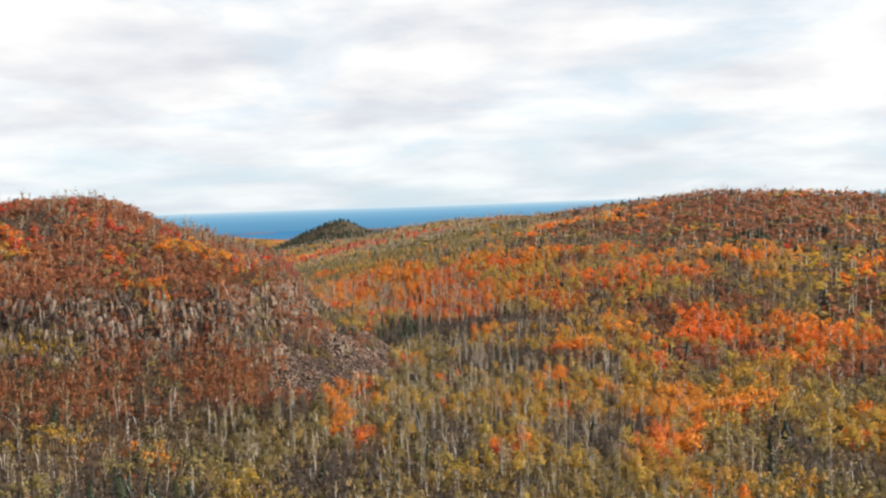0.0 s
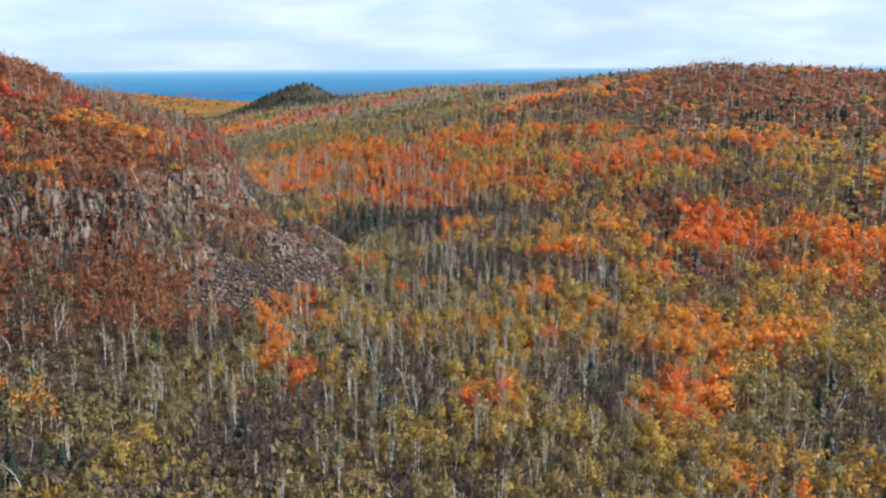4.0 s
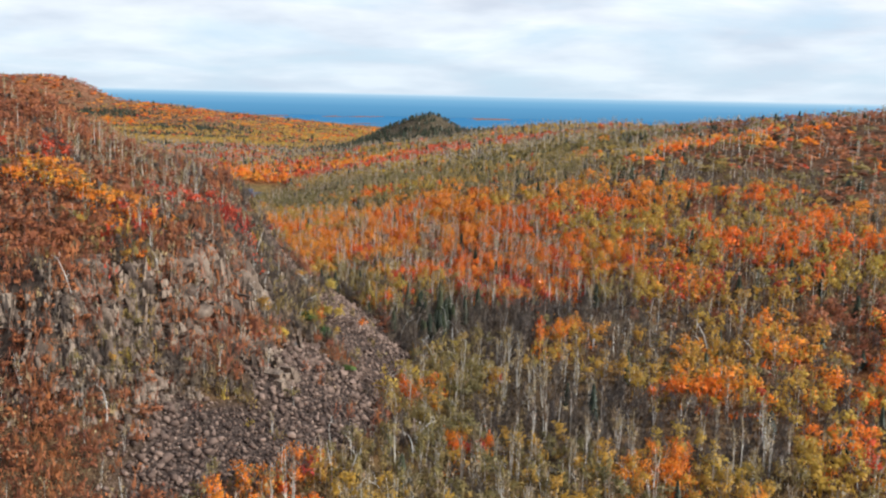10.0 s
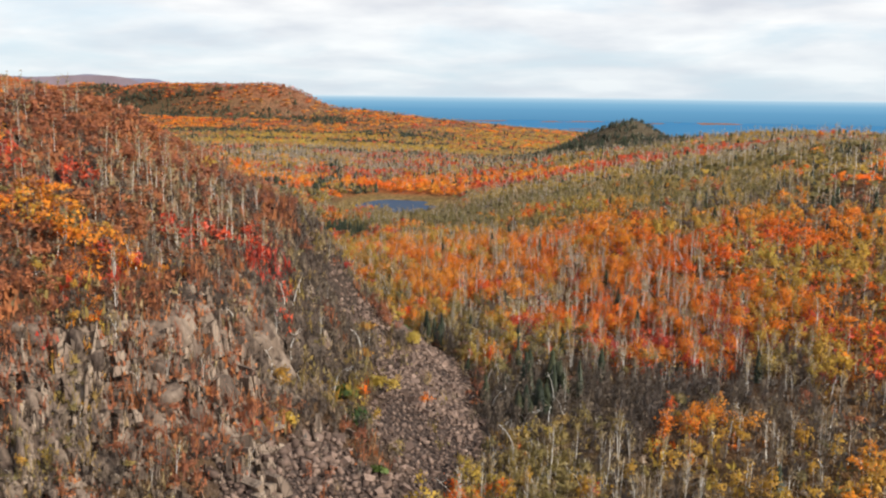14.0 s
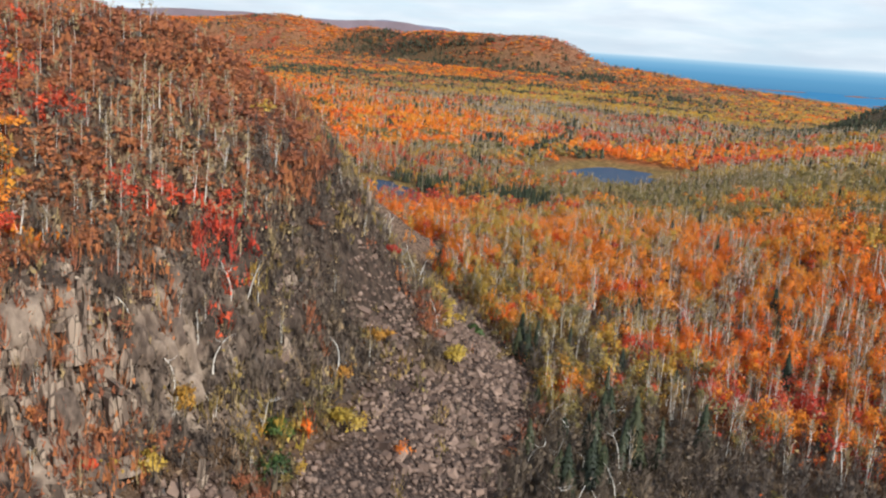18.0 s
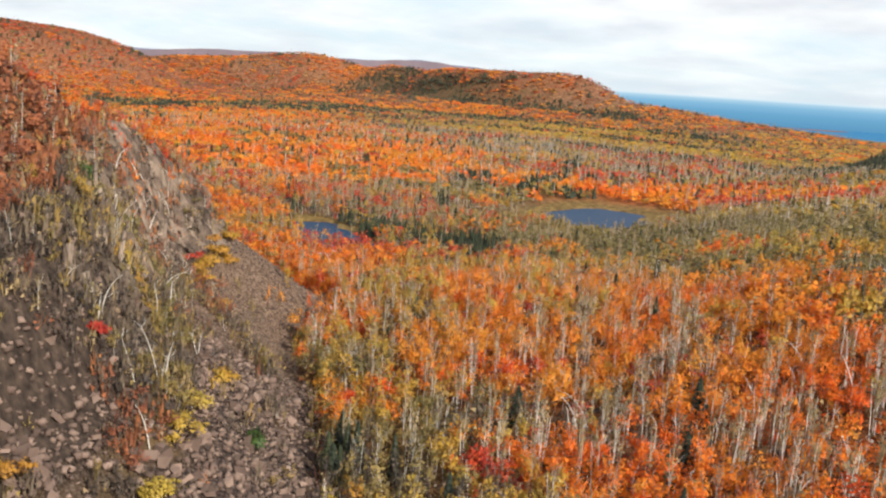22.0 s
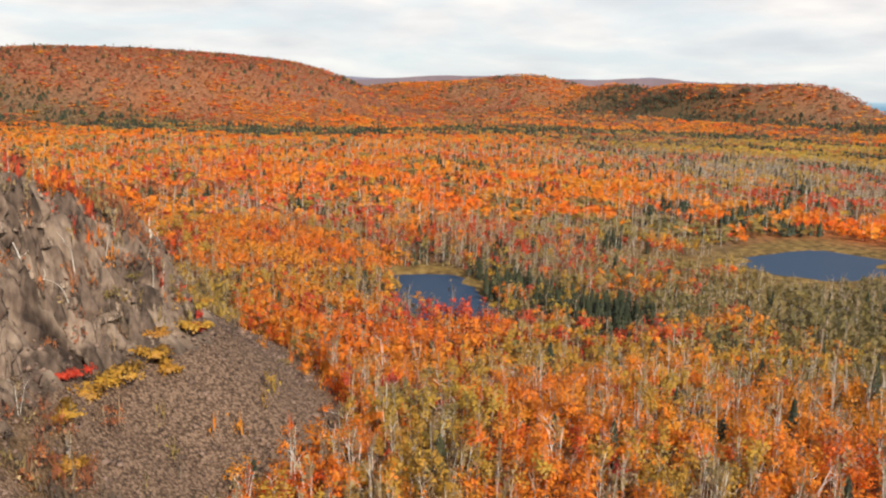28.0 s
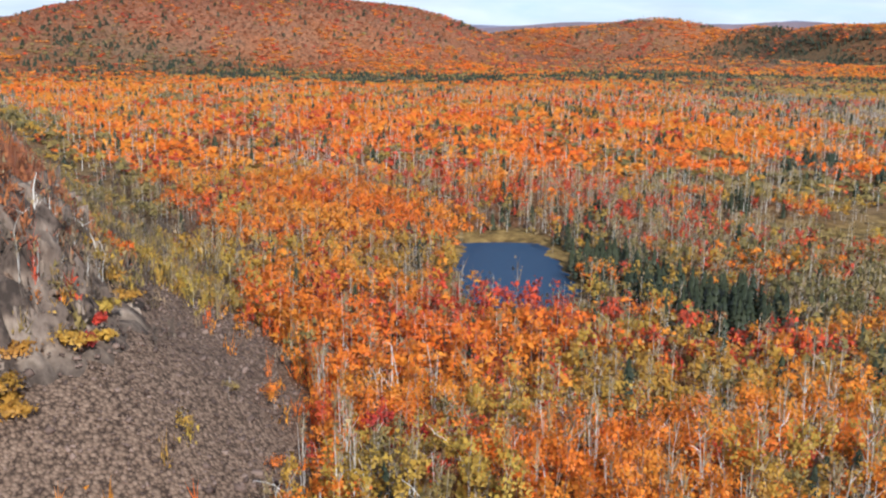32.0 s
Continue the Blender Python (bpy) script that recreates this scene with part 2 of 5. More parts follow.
BARK_BIRCH = plain_material("bright_birch_bark", [(0.2, (0.46, 0.41, 0.35)), (0.5, (0.70, 0.65, 0.57)), (0.8, (0.86, 0.82, 0.75))], 1.5)
BARK_PALE = plain_material("pale_bark", [(0.2, (0.24, 0.19, 0.15)), (0.5, (0.42, 0.35, 0.28)), (0.8, (0.64, 0.57, 0.48))], 1.5)
BARK_BROWN = plain_material("brown_bark", [(0.2, (0.07, 0.05, 0.04)), (0.5, (0.13, 0.095, 0.075)), (0.8, (0.24, 0.19, 0.15))], 1.5)
BARK_DARK = plain_material("dark_bark", [(0.2, (0.05, 0.04, 0.03)), (0.8, (0.13, 0.10, 0.08))], 1.5)
ROCK = plain_material("weathered_basalt", [(0.30, (0.06, 0.045, 0.035)), (0.44, (0.16, 0.116, 0.088)), (0.56, (0.26, 0.193, 0.144)), (0.74, (0.41, 0.32, 0.24))], 1.8, 0.95, 0.5, tall=0.25, spread=0.30, cracks=0.9)
BOULDER = plain_material("talus_stone", [(0.2, (0.068, 0.045, 0.036)), (0.5, (0.16, 0.108, 0.084)), (0.8, (0.30, 0.208, 0.16))], 0.8, 0.95, 0.3, spread=0.52)


def water_material(name, deep, rough, wave):
    m, nt, bsdf, out = material(name)
    n = noise_node(nt, wave, 5)
    bsdf.inputs["Base Color"].default_value = (*deep, 1)
    bsdf.inputs["Roughness"].default_value = rough
    bsdf.inputs["IOR"].default_value = 1.33
    bsdf.inputs["Specular IOR Level"].default_value = 0.10
    bn = nt.nodes.new("ShaderNodeBump")
    bn.inputs["Strength"].default_value, bn.inputs["Distance"].default_value = 0.25, 0.3
    nt.links.new(n.outputs["Fac"], bn.inputs["Height"])
    nt.links.new(bn.outputs[0], bsdf.inputs["Normal"])
    return m


POND_WATER = water_material("pond_water", (0.018, 0.048, 0.10), 0.45, 0.6)
LAKE_WATER = water_material("lake_water", (0.045, 0.19, 0.36), 0.8, 0.05)

# ---------------------------------------------------------------- the lie of the land
TABLE = np.random.RandomState(7).rand(256, 256)


def vnoise(x, y, size):
    """Smooth value noise, 0 to 1, with cells of that size."""
    x, y = np.asarray(x) / size + 31.7, np.asarray(y) / size + 11.3
    i, j = np.floor(x).astype(int), np.floor(y).astype(int)
    u, v = x - i, y - j
    u, v = u * u * (3 - 2 * u), v * v * (3 - 2 * v)
    f = lambda p, q: TABLE[p % 256, q % 256]
    return (f(i, j) * (1 - u) + f(i + 1, j) * u) * (1 - v) + (f(i, j + 1) * (1 - u) + f(i + 1, j + 1) * u) * v


def fbm(x, y, size, n=4):
    s, w, t = 0, 1.0, 0
    for k in range(n):
        s, t = s + w * vnoise(x + 17.3 * k, y - 9.1 * k, size / 2 ** k), t + w
        w *= 0.5
    return s / t


def step(a, b, x):
    t = np.clip((np.asarray(x, float) - a) / (b - a), 0, 1)
    return t * t * (3 - 2 * t)


def along(x, y, pts):
    """Distance to a polyline, and the third value of its points carried along it."""
    best, val = np.full(np.shape(x), 1e9), np.zeros(np.shape(x))
    for (ax, ay, az), (bx, by, bz) in zip(pts, pts[1:]):
        dx, dy = bx - ax, by - ay
        t = np.clip(((x - ax) * dx + (y - ay) * dy) / (dx * dx + dy * dy), 0, 1)
        d = np.hypot(x - ax - t * dx, y - ay - t * dy)
        hit = d < best
        best, val = np.where(hit, d, best), np.where(hit, az + t * (bz - az), val)
    return best, val


# rim of the bluff above the scree; its height as third value
RIM = [(-700, 330, 62), (-300, 372, 62), (-135, 388, 60), (-86, 398, 58), (-68, 424, 61), (-66, 470, 61), (-84, 513, 66),
       (-110, 537, 67), (-150, 566, 71), (-177, 590, 74), (-188, 618, 64), (-225, 630, 58), (-420, 640, 58), (-800, 620, 58)]
# crest of the ridge across the valley
CREST = [(900, 690, 90), (350, 780, 86), (245, 840, 91), (160, 1003, 77), (49, 1175, 66), (-60, 1345, 53), (-260, 1640, 20)]


def rim_distance(x, y):
    """Signed distance to the bluff's rim: above zero on the upland."""
    d, z0 = along(x, y, RIM)
    # far from the rim the heights of its stretches blend
    total, z = 0, 0
    for p, q in zip(RIM, RIM[1:]):
        e, h = along(x, y, [p, q])
        w = (e + 4.0) ** -3.0
        total, z = total + w, z + w * h
    t = step(20, 60, d)
    z = z0 + (z / total - z0) * t
    inside = np.zeros(np.shape(x), bool)
    ring = RIM
    for (ax, ay, _), (bx, by, _) in zip(ring, ring[1:] + ring[:1]):
        cross = (ay > y) != (by > y)
        inside ^= cross & (x < (bx - ax) * (y - ay) / (by - ay + 1e-12) + ax)
    return np.where(inside, d, -d), z


def smax(a, b, k):
    h = np.clip(0.5 + 0.5 * (a - b) / k, 0, 1)
    return b + (a - b) * h + k * h * (1 - h)


def hill(x, y, cx, cy, top, rx, ry, turn=0.0, sharp=1.0):
    c, s = math.cos(radians(turn)), math.sin(radians(turn))
    u, v = ((x - cx) * c + (y - cy) * s) / rx, (-(x - cx) * s + (y - cy) * c) / ry
    return top * np.exp(-(u * u + v * v) ** sharp)


LAKE_Z, POND_Z = -10.0, 14.0
POND_A = (-238, 970, 42, 27, 111)      # x, y, half length, half width, turn
POND_B = (-271, 772, 43, 19, -24)


def pond_field(x, y, p):
    cx, cy, rx, ry, turn = p
    c, s = math.cos(radians(turn)), math.sin(radians(turn))
    u, v = ((x - cx) * c + (y - cy) * s) / rx, (-(x - cx) * s + (y - cy) * c) / ry
    return np.hypot(u, v) * (0.62 + 0.76 * fbm(x, y, 22.0, 2))


def shore(x, y):
    """Distance inland from the great lake's shore."""
    return (2790 - x - y) / 1.414 + 160 * (fbm(x, y, 500, 3) - 0.5)


def land(x, y):
    x, y = np.asarray(x, float), np.asarray(y, float)
    s = shore(x, y)
    base = -12 + 29 * step(-60, 900, s)
    base = base - 13 * step(620, 180, y) * step(500, 200, np.abs(x)) + 3.0 * (fbm(x, y, 140) - 0.5) * step(0, 300, s)
    base = base + np.interp(-x, [330, 600, 1800], [0, 11, 22]) * step(0, 700, s)
    base = base + hill(x, y, -75, 672, 9, 80, 58)
    # ridge across the valley
    d, z = along(x, y, CREST)
    drop = np.interp(d, [0, 150, 300, 370, 460, 900], [0, 22, 50, 68, 80, 200])
    ridge = z - drop + 7 * (fbm(x, y, 90) - 0.5)
    g = smax(base, ridge, 10)
    # dark knob, far mesa and far hills
    g = g + hill(x, y, -140, 1420, 25, 64, 66, 0, 1.15) + hill(x, y, -128, 1420, 6, 26, 40, 0, 1.0)
    g = g + hill(x, y, -1215, 2230, 80, 305, 130, -10, 2.8)
    g = g + hill(x, y, -860, 2170, 26, 170, 150, -8, 1.3) + hill(x, y, -620, 2150, 14, 260, 190, -8, 1.2)     # long spur down to the lake
    g = g + hill(x, y, -1560, 2310, 40, 90, 80, 0, 1.6) + hill(x, y, -1780, 2330, 58, 260, 120, 8, 1.3)
    g = g + hill(x, y, -2080, 2160, 70, 400, 170, 10, 1.6) + hill(x, y, -1250, 2020, 14, 330, 90, -6, 1.5)
    g = g + hill(x, y, -1650, 1200, 106, 290, 480, 8, 2.2)
    g = g + 10 * (fbm(x, y, 260) - 0.5) * step(1300, 2000, np.hypot(x, y))
    # the bluff: scree below, cliff, rounded upland above
    d, z = rim_distance(x, y)
    d = d + 9 * (fbm(x, y, 38, 3) - 0.5)
    part = np.interp(d, [-130, -50, -16, -4, 0], [-0.95, 0.0, 0.50, 0.92, 1.0])
    up = np.interp(d, [0, 40, 120, 260], [0, 9, 19, 24])
    rough = 3.5 * (fbm(x, y, 9, 3) - 0.5) * step(-16, -8, d) * step(14, 0, d)
    bluff = 18 + (z - 18) * part + up + rough + 5 * (fbm(x, y, 60) - 0.5) * step(0, 40, d)
    bluff = bluff + 14 * blob(x, y, -192, 514, 58, 46) + 7 * blob(x, y, -172, 548, 30, 24) - 0.30 * np.clip(-x - 420, 0, 400)
    g = smax(g, bluff, 3)
    # basins of the ponds
    for p in (POND_A, POND_B):
        q = pond_field(x, y, p)
        g = g + (POND_Z + 0.7 - g) * step(3.4, 1.7, q)
        g = g - 2.5 * step(1.1, 0.8, q)
    return g


def axis(lo, hi, core_lo, core_hi, fine, grow):
    v = list(np.arange(core_lo, core_hi + fine / 2, fine))
    h, a = fine, core_lo
    while a > lo:
        h = min(h * grow, 34 if abs(a) < 2700 else 170); a -= h; v.insert(0, max(a, lo))
    h, a = fine, core_hi
    while a < hi:
        h = min(h * grow, 34 if abs(a) < 2800 else 170); a += h; v.append(min(a, hi))
    return np.array(v)


def mesh_object(name, co, faces_flat, counts, mat, attrs=()):
    """A mesh from numpy arrays: points, vertex numbers face by face, and corners in each face."""
    me = bpy.data.meshes.new(name)
    me.vertices.add(len(co))
    me.vertices.foreach_set("co", np.ascontiguousarray(co, np.float32).ravel())
    me.loops.add(len(faces_flat))
    me.loops.foreach_set("vertex_index", np.ascontiguousarray(faces_flat, np.int32))
    me.polygons.add(len(counts))
    starts = np.concatenate([[0], np.cumsum(counts)[:-1]]).astype(np.int32)
    me.polygons.foreach_set("loop_start", starts)
    me.polygons.foreach_set("loop_total", np.ascontiguousarray(counts, np.int32))
    for key, values in attrs:
        values = np.ascontiguousarray(values, np.float32)
        kind, field = {1: ("FLOAT", "value"), 3: ("FLOAT_VECTOR", "vector")}[values.shape[1] if values.ndim > 1 else 1]
        me.attributes.new(key, kind, "POINT").data.foreach_set(field, values.ravel())
    me.update(calc_edges=True)
    if mat:
        me.materials.append(mat)
    return new(name, me)


def ground_material():
    m, nt, bsdf, out = material("forest_floor")
    n = noise_node(nt, 0.25, 8)
    n2 = noise_node(nt, 0.02, 4)
    soil = ramp(nt, [(0.3, (0.03, 0.021, 0.012)), (0.5, (0.07, 0.047, 0.026)), (0.7, (0.14, 0.098, 0.055))])
    t = math_node(nt, "ADD", math_node(nt, "MULTIPLY", n.outputs["Fac"], 0.7), math_node(nt, "MULTIPLY", n2.outputs["Fac"], 0.3))
    nt.links.new(t, soil.inputs[0])
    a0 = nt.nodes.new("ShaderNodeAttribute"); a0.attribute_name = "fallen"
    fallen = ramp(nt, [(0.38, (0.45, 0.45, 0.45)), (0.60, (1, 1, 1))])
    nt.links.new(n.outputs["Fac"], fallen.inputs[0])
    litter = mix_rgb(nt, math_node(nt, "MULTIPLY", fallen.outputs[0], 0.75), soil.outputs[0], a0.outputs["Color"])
    # small rubble between the larger blocks, shade of its gaps painted at each edge
    tc = nt.nodes.new("ShaderNodeTexCoord")
    vor = nt.nodes.new("ShaderNodeTexVoronoi"); vor.inputs["Scale"].default_value = 1.7
    wire(nt, tc, "Object", vor, "Vector")
    sepc = nt.nodes.new("ShaderNodeSeparateColor")
    wire(nt, vor, "Color", sepc, 0)
    pebble = math_node(nt, "ADD", math_node(nt, "MULTIPLY", sepc.outputs[0], 0.45), math_node(nt, "MULTIPLY", math_node(nt, "SUBTRACT", 0.75, vor.outputs["Distance"]), 0.6))
    stone = ramp(nt, [(0.12, (0.055, 0.036, 0.026)), (0.4, (0.18, 0.118, 0.080)), (0.8, (0.31, 0.21, 0.146))])
    nt.links.new(pebble, stone.inputs[0])
    # darker ramp: shade in the gaps between big blocks, put into the colour
    coarse_shaded = ramp(nt, [(0.12, (0.02, 0.014, 0.012)), (0.4, (0.065, 0.046, 0.038)), (0.8, (0.15, 0.108, 0.088))])
    nt.links.new(pebble, coarse_shaded.inputs[0])
    a3 = nt.nodes.new("ShaderNodeAttribute"); a3.attribute_name = "sandy"
    gravel = mix_rgb(nt, a3.outputs["Fac"], coarse_shaded.outputs[0], stone.outputs[0])
    marsh = ramp(nt, [(0.36, (0.09, 0.062, 0.025)), (0.5, (0.20, 0.125, 0.042)), (0.66, (0.33, 0.22, 0.075))])
    nt.links.new(n.outputs["Fac"], marsh.inputs[0])
    a1 = nt.nodes.new("ShaderNodeAttribute"); a1.attribute_name = "stony"
    a2 = nt.nodes.new("ShaderNodeAttribute"); a2.attribute_name = "marshy"
    c = mix_rgb(nt, a1.outputs["Fac"], litter, gravel)
    c = mix_rgb(nt, a2.outputs["Fac"], c, marsh.outputs[0])
    nt.links.new(c, bsdf.inputs["Base Color"])
    bsdf.inputs["Roughness"].default_value = 0.95
    bsdf.inputs["Specular IOR Level"].default_value = 0.1
    bn = nt.nodes.new("ShaderNodeBump")
    bn.inputs["Strength"].default_value, bn.inputs["Distance"].default_value = 0.7, 0.8
    nt.links.new(math_node(nt, "SUBTRACT", n.outputs["Fac"], math_node(nt, "MULTIPLY", vor.outputs["Distance"], 0.6)), bn.inputs["Height"])
    nt.links.new(bn.outputs[0], bsdf.inputs["Normal"])
    return m


# brushy strip between the two tongues of the scree
STRIP = [(-150, 583, 0), (-115, 565, 0), (-85, 545, 0), (-62, 523, 0), (-52, 507, 0)]


def scree(x, y):
    """Open block scree below the cliff, 0 to 1."""
    d, _ = rim_distance(x, y)
    d = d + 9 * (fbm(x, y, 38, 3) - 0.5)
    top = -18 - 10 * (vnoise(x, y, 26.0) - 0.3) + 5 * step(520, 545, y)
    k = step(-53, -49, d) * step(0, -4, d - top) * np.maximum(step(352, 372, y - 0.25 * (x + 50)) * step(-66, -54, x), step(480, 500, y)) * step(-265, -235, x)
    k = k * (1 - step(0.60, 0.68, fbm(x + 90, y, 24, 2)) * step(-46, -40, d) * step(600, 580, y))
    q, _ = along(x, y, STRIP)
    k = k * step(3.0, 5.5, q + 6 * (fbm(x, y, 12, 2) - .5))
    k = k * np.maximum(step(-20, -26, d), step(-134, -142, x))
    tongue = step(0.40, 0.58, blob(x, y, -62, 506, 9, 13, 20) + 0.5 * (fbm(x, y, 9, 2) - 0.5))     # a small rockfall higher up
    return np.maximum(k, tongue)


def stony(x, y):
    d, _ = rim_distance(x, y)
    d = d + 9 * (fbm(x, y, 38, 3) - 0.5)
    bare = step(-24, -14, d) * step(9, 2, d) * step(0.36, 0.56, fbm(x, y, 8, 3))
    return np.maximum(scree(x, y), bare)


KINDS = ("orange", "red", "yellow", "olive", "birch", "bare", "rust", "spruce")


def blob(x, y, cx, cy, rx, ry, turn=0.0):
    c, s = math.cos(radians(turn)), math.sin(radians(turn))
    u, v = ((x - cx) * c + (y - cy) * s) / rx, (-(x - cx) * s + (y - cy) * c) / ry
    return np.exp(-(u * u + v * v))


def belt(x, y, wide, *pts):
    """1 on a line through the points, falling off to its sides."""
    d, _ = along(x, y, [(a, b, 0) for a, b in pts])
    return np.exp(-(d / wide) ** 2)


def mixture(x, y):
    """How much of each kind of tree grows at a place."""
    d, _ = rim_distance(x, y)
    n1, n2, n3 = fbm(x, y, 70, 3), fbm(x + 500, y, 50, 3), fbm(x, y + 700, 130, 3)
    n4 = fbm(x - 300, y + 200, 26, 2)
    mid = step(455, 480, y) * step(575, 545, y)
    up = step(-24 + 16 * mid, 4 + 6 * mid, d)                                      # the bluff's face and upland
    right = step(20, 140, x) * step(1300, 1000, y) * step(330, 430, y)
    w = {k: np.zeros(np.shape(x)) + 0.012 for k in KINDS}
    # valley in general: fading birch and aspen
    w["olive"] += 0.9 * step(0.38, 0.62, n1) * (1 - 0.7 * right)
    w["yellow"] += 0.65 * step(0.46, 0.64, n2)
    w["bare"] += 0.20 + 0.4 * step(0.58, 0.40, n1)
    w["birch"] += 0.36 + 0.4 * step(0.56, 0.68, n2)
    w["orange"] += 0.5 * step(0.58, 0.68, n4)
    w["red"] += 0.16 * step(0.64, 0.72, n4)
    w["spruce"] += 0.10 * step(0.62, 0.72, n2)
    # swampy opening at the valley's mouth: grey, dark and thin
    swamp = blob(x, y, -50, 258, 62, 52)
    w["bare"] += 3.4 * swamp; w["olive"] += 2.6 * swamp; w["spruce"] += 1.0 * swamp * step(0.42, 0.56, n4); w["birch"] += 0.7 * swamp
    # grey hollows in the valley's woods
    hollow = blob(x, y, 50, 434, 44, 20, 10) + blob(x, y, 62, 330, 16, 26) + blob(x, y, 100, 280, 22, 16)
    w["bare"] += 3.5 * hollow; w["birch"] += 1.0 * hollow
    # slope across the valley: orange, brown and yellow patches
    w["orange"] += 1.3 * right * step(0.48, 0.60, n2)
    w["rust"] += 1.0 * right * step(0.40, 0.55, n3) + 1.5 * step(110, 190, x) * step(600, 690, y) * step(1300, 1000, y)
    w["yellow"] += 0.9 * right * step(0.58, 0.44, n2) * step(700, 600, y)
    w["olive"] += 0.2 * right; w["birch"] += 0.45 * right; w["bare"] += 0.45 * right; w["rust"] += 0.3 * right
    dark = belt(x, y, 26, (0, 785), (34, 722), (93, 695), (174, 656), (270, 640)) + 0.8 * belt(x, y, 24, (-40, 1106), (99, 950), (180, 880))
    w["spruce"] += 0.7 * dark * step(0.36, 0.55, n2); w["bare"] += 1.2 * dark; w["birch"] += 0.8 * dark; w["olive"] += 0.8 * dark; w["orange"] *= 1 - 0.6 * np.minimum(dark, 1)
    # bright maple stands
    stand = np.minimum(1, 1.3 * (blob(x, y, -18, 632, 84, 54, -14) + blob(x, y, -140, 690, 78, 46, -20) + blob(x, y, -240, 722, 70, 36) + blob(x, y, 40, 580, 40, 40)))
    w["orange"] += 6 * stand * (0.45 + step(0.38, 0.55, n4)); w["yellow"] += 4.6 * stand * step(0.44, 0.58, n2); w["red"] += 0.6 * stand
    w["birch"] += 2.0 * stand; w["yellow"] += 5 * blob(x, y, 16, 634, 16, 12)
    w["red"] += 1.8 * step(600, 640, y) * step(-60, -110, x) * stand * step(0.44, 0.56, n4)
    w["red"] += 4.0 * blob(x, y, 34, 553, 50, 11, -8) + 4.0 * belt(x, y, 8, (-240, 728), (-212, 752), (-184, 762), (-142, 770))
    w["orange"] += 4 * blob(x, y, 76, 310, 14, 14) + 3.0 * blob(x, y, 84, 351, 34, 16) + 2.5 * blob(x, y, 120, 470, 50, 40) + 2.2 * blob(x, y, 80, 378, 30, 12) + 3.0 * blob(x, y, 50, 409, 8, 8)
    w["orange"] += 4.0 * blob(x, y, -135, 680, 50, 32)
    near = blob(x, y, 110, 330, 100, 100)
    w["yellow"] += 1.6 * near + 0.8 * blob(x, y, 66, 460, 50, 44); w["olive"] += 0.6 * near; w["orange"] += 0.5 * near * step(0.45, 0.6, n4)
    # grey thicket and dark firs along the foot of the scree
    thicket = blob(x, y, 4, 512, 36, 20, 25)
    w["bare"] += 9 * thicket + 1.2 * blob(x, y, -45, 590, 25, 30)
    w["orange"] *= 1 - 0.9 * np.minimum(1, 1.3 * thicket)
    w["spruce"] += 1.1 * belt(x, y, 6, (-78, 580), (-54, 560), (-17, 521), (-10, 500)) * step(0.34, 0.48, n4)
    w["olive"] += 2.0 * belt(x, y, 9, (-60, 562), (-8, 512), (2, 470), (-4, 420))
    # leafless boughs below the end of the bluff
    bough = belt(x, y, 9, (-190, 640), (-215, 655), (-330, 696))
    w["birch"] += 5 * bough; w["bare"] += 5 * bough; w["yellow"] += 4 * bough; w["orange"] *= 1 - 0.7 * bough
    # wide orange flats beyond the ponds
    flat = step(-330, -400, x + 0.3 * (y - 850)) * step(690, 760, y) * step(1650, 1400, y)
    flat = flat * step(960, 850, y + 0.58 * x)
    beyond = step(850, 980, y + 0.58 * x) * step(1000, 1150, y) * step(-150, -300, x)
    w["birch"] += 1.2 * beyond; w["bare"] += 1.0 * beyond; w["red"] += 1.6 * beyond * step(0.46, 0.58, n1); w["orange"] += 1.8 * beyond * step(0.44, 0.58, n3)
    w["orange"] += 6 * blob(x, y, -1360, 1290, 330, 90, 43) + 8 * blob(x, y, -1020, 1860, 220, 60, 25)
    w["orange"] += 7 * flat * (0.45 + n2); w["red"] += 1.0 * flat * (0.2 + step(0.5, 0.62, n1)); w["birch"] += 0.4 * flat; w["yellow"] += 0.6 * flat * n1
    w["rust"] += 9 * blob(x, y, -548, 795, 16, 48, 12) + 4 * blob(x, y, -800, 930, 16, 60, 20)
    w["olive"] += 2.6 * flat * step(0.57, 0.66, n3); w["birch"] += 1.6 * flat * step(0.52, 0.62, n1); w["red"] += 2.2 * flat * step(0.52, 0.62, n2); w["yellow"] += 1.4 * flat * step(0.56, 0.64, n4)
    w["olive"] += 12 * blob(x, y, -438, 850, 16, 8, 30)
    band = blob(x, y, -375, 842, 115, 40, 20)
    w["birch"] += 16 * band; w["red"] += 5 * band; w["yellow"] += 2 * band; w["orange"] += 2 * band
    # spruces on the ponds' banks and in belts across the flats
    bank = belt(x, y, 8, (-318, 798), (-283, 796), (-234, 791), (-189, 779)) + 0.7 * belt(x, y, 6, (-338, 748), (-318, 762))
    w["spruce"] += 16 * bank; w["birch"] *= 1 - 0.8 * np.minimum(bank, 1)
    w["spruce"] += 2.2 * belt(x, y, 16, (-335, 1050), (-370, 1136), (-422, 1255)) * step(0.36, 0.5, n4) + 1.2 * blob(x, y, -330, 1060, 60, 30, 30)
    far_belt = belt(x, y, 66, (-1420, 840), (-1110, 1140), (-1080, 1400), (-1160, 1690), (-850, 1830), (-560, 1840))
    for k in ("orange", "red", "yellow", "birch"):
        w[k] *= 1 - 0.9 * far_belt
    w["spruce"] += 9 * far_belt; w["bare"] += 4 * far_belt; w["olive"] += 5 * far_belt
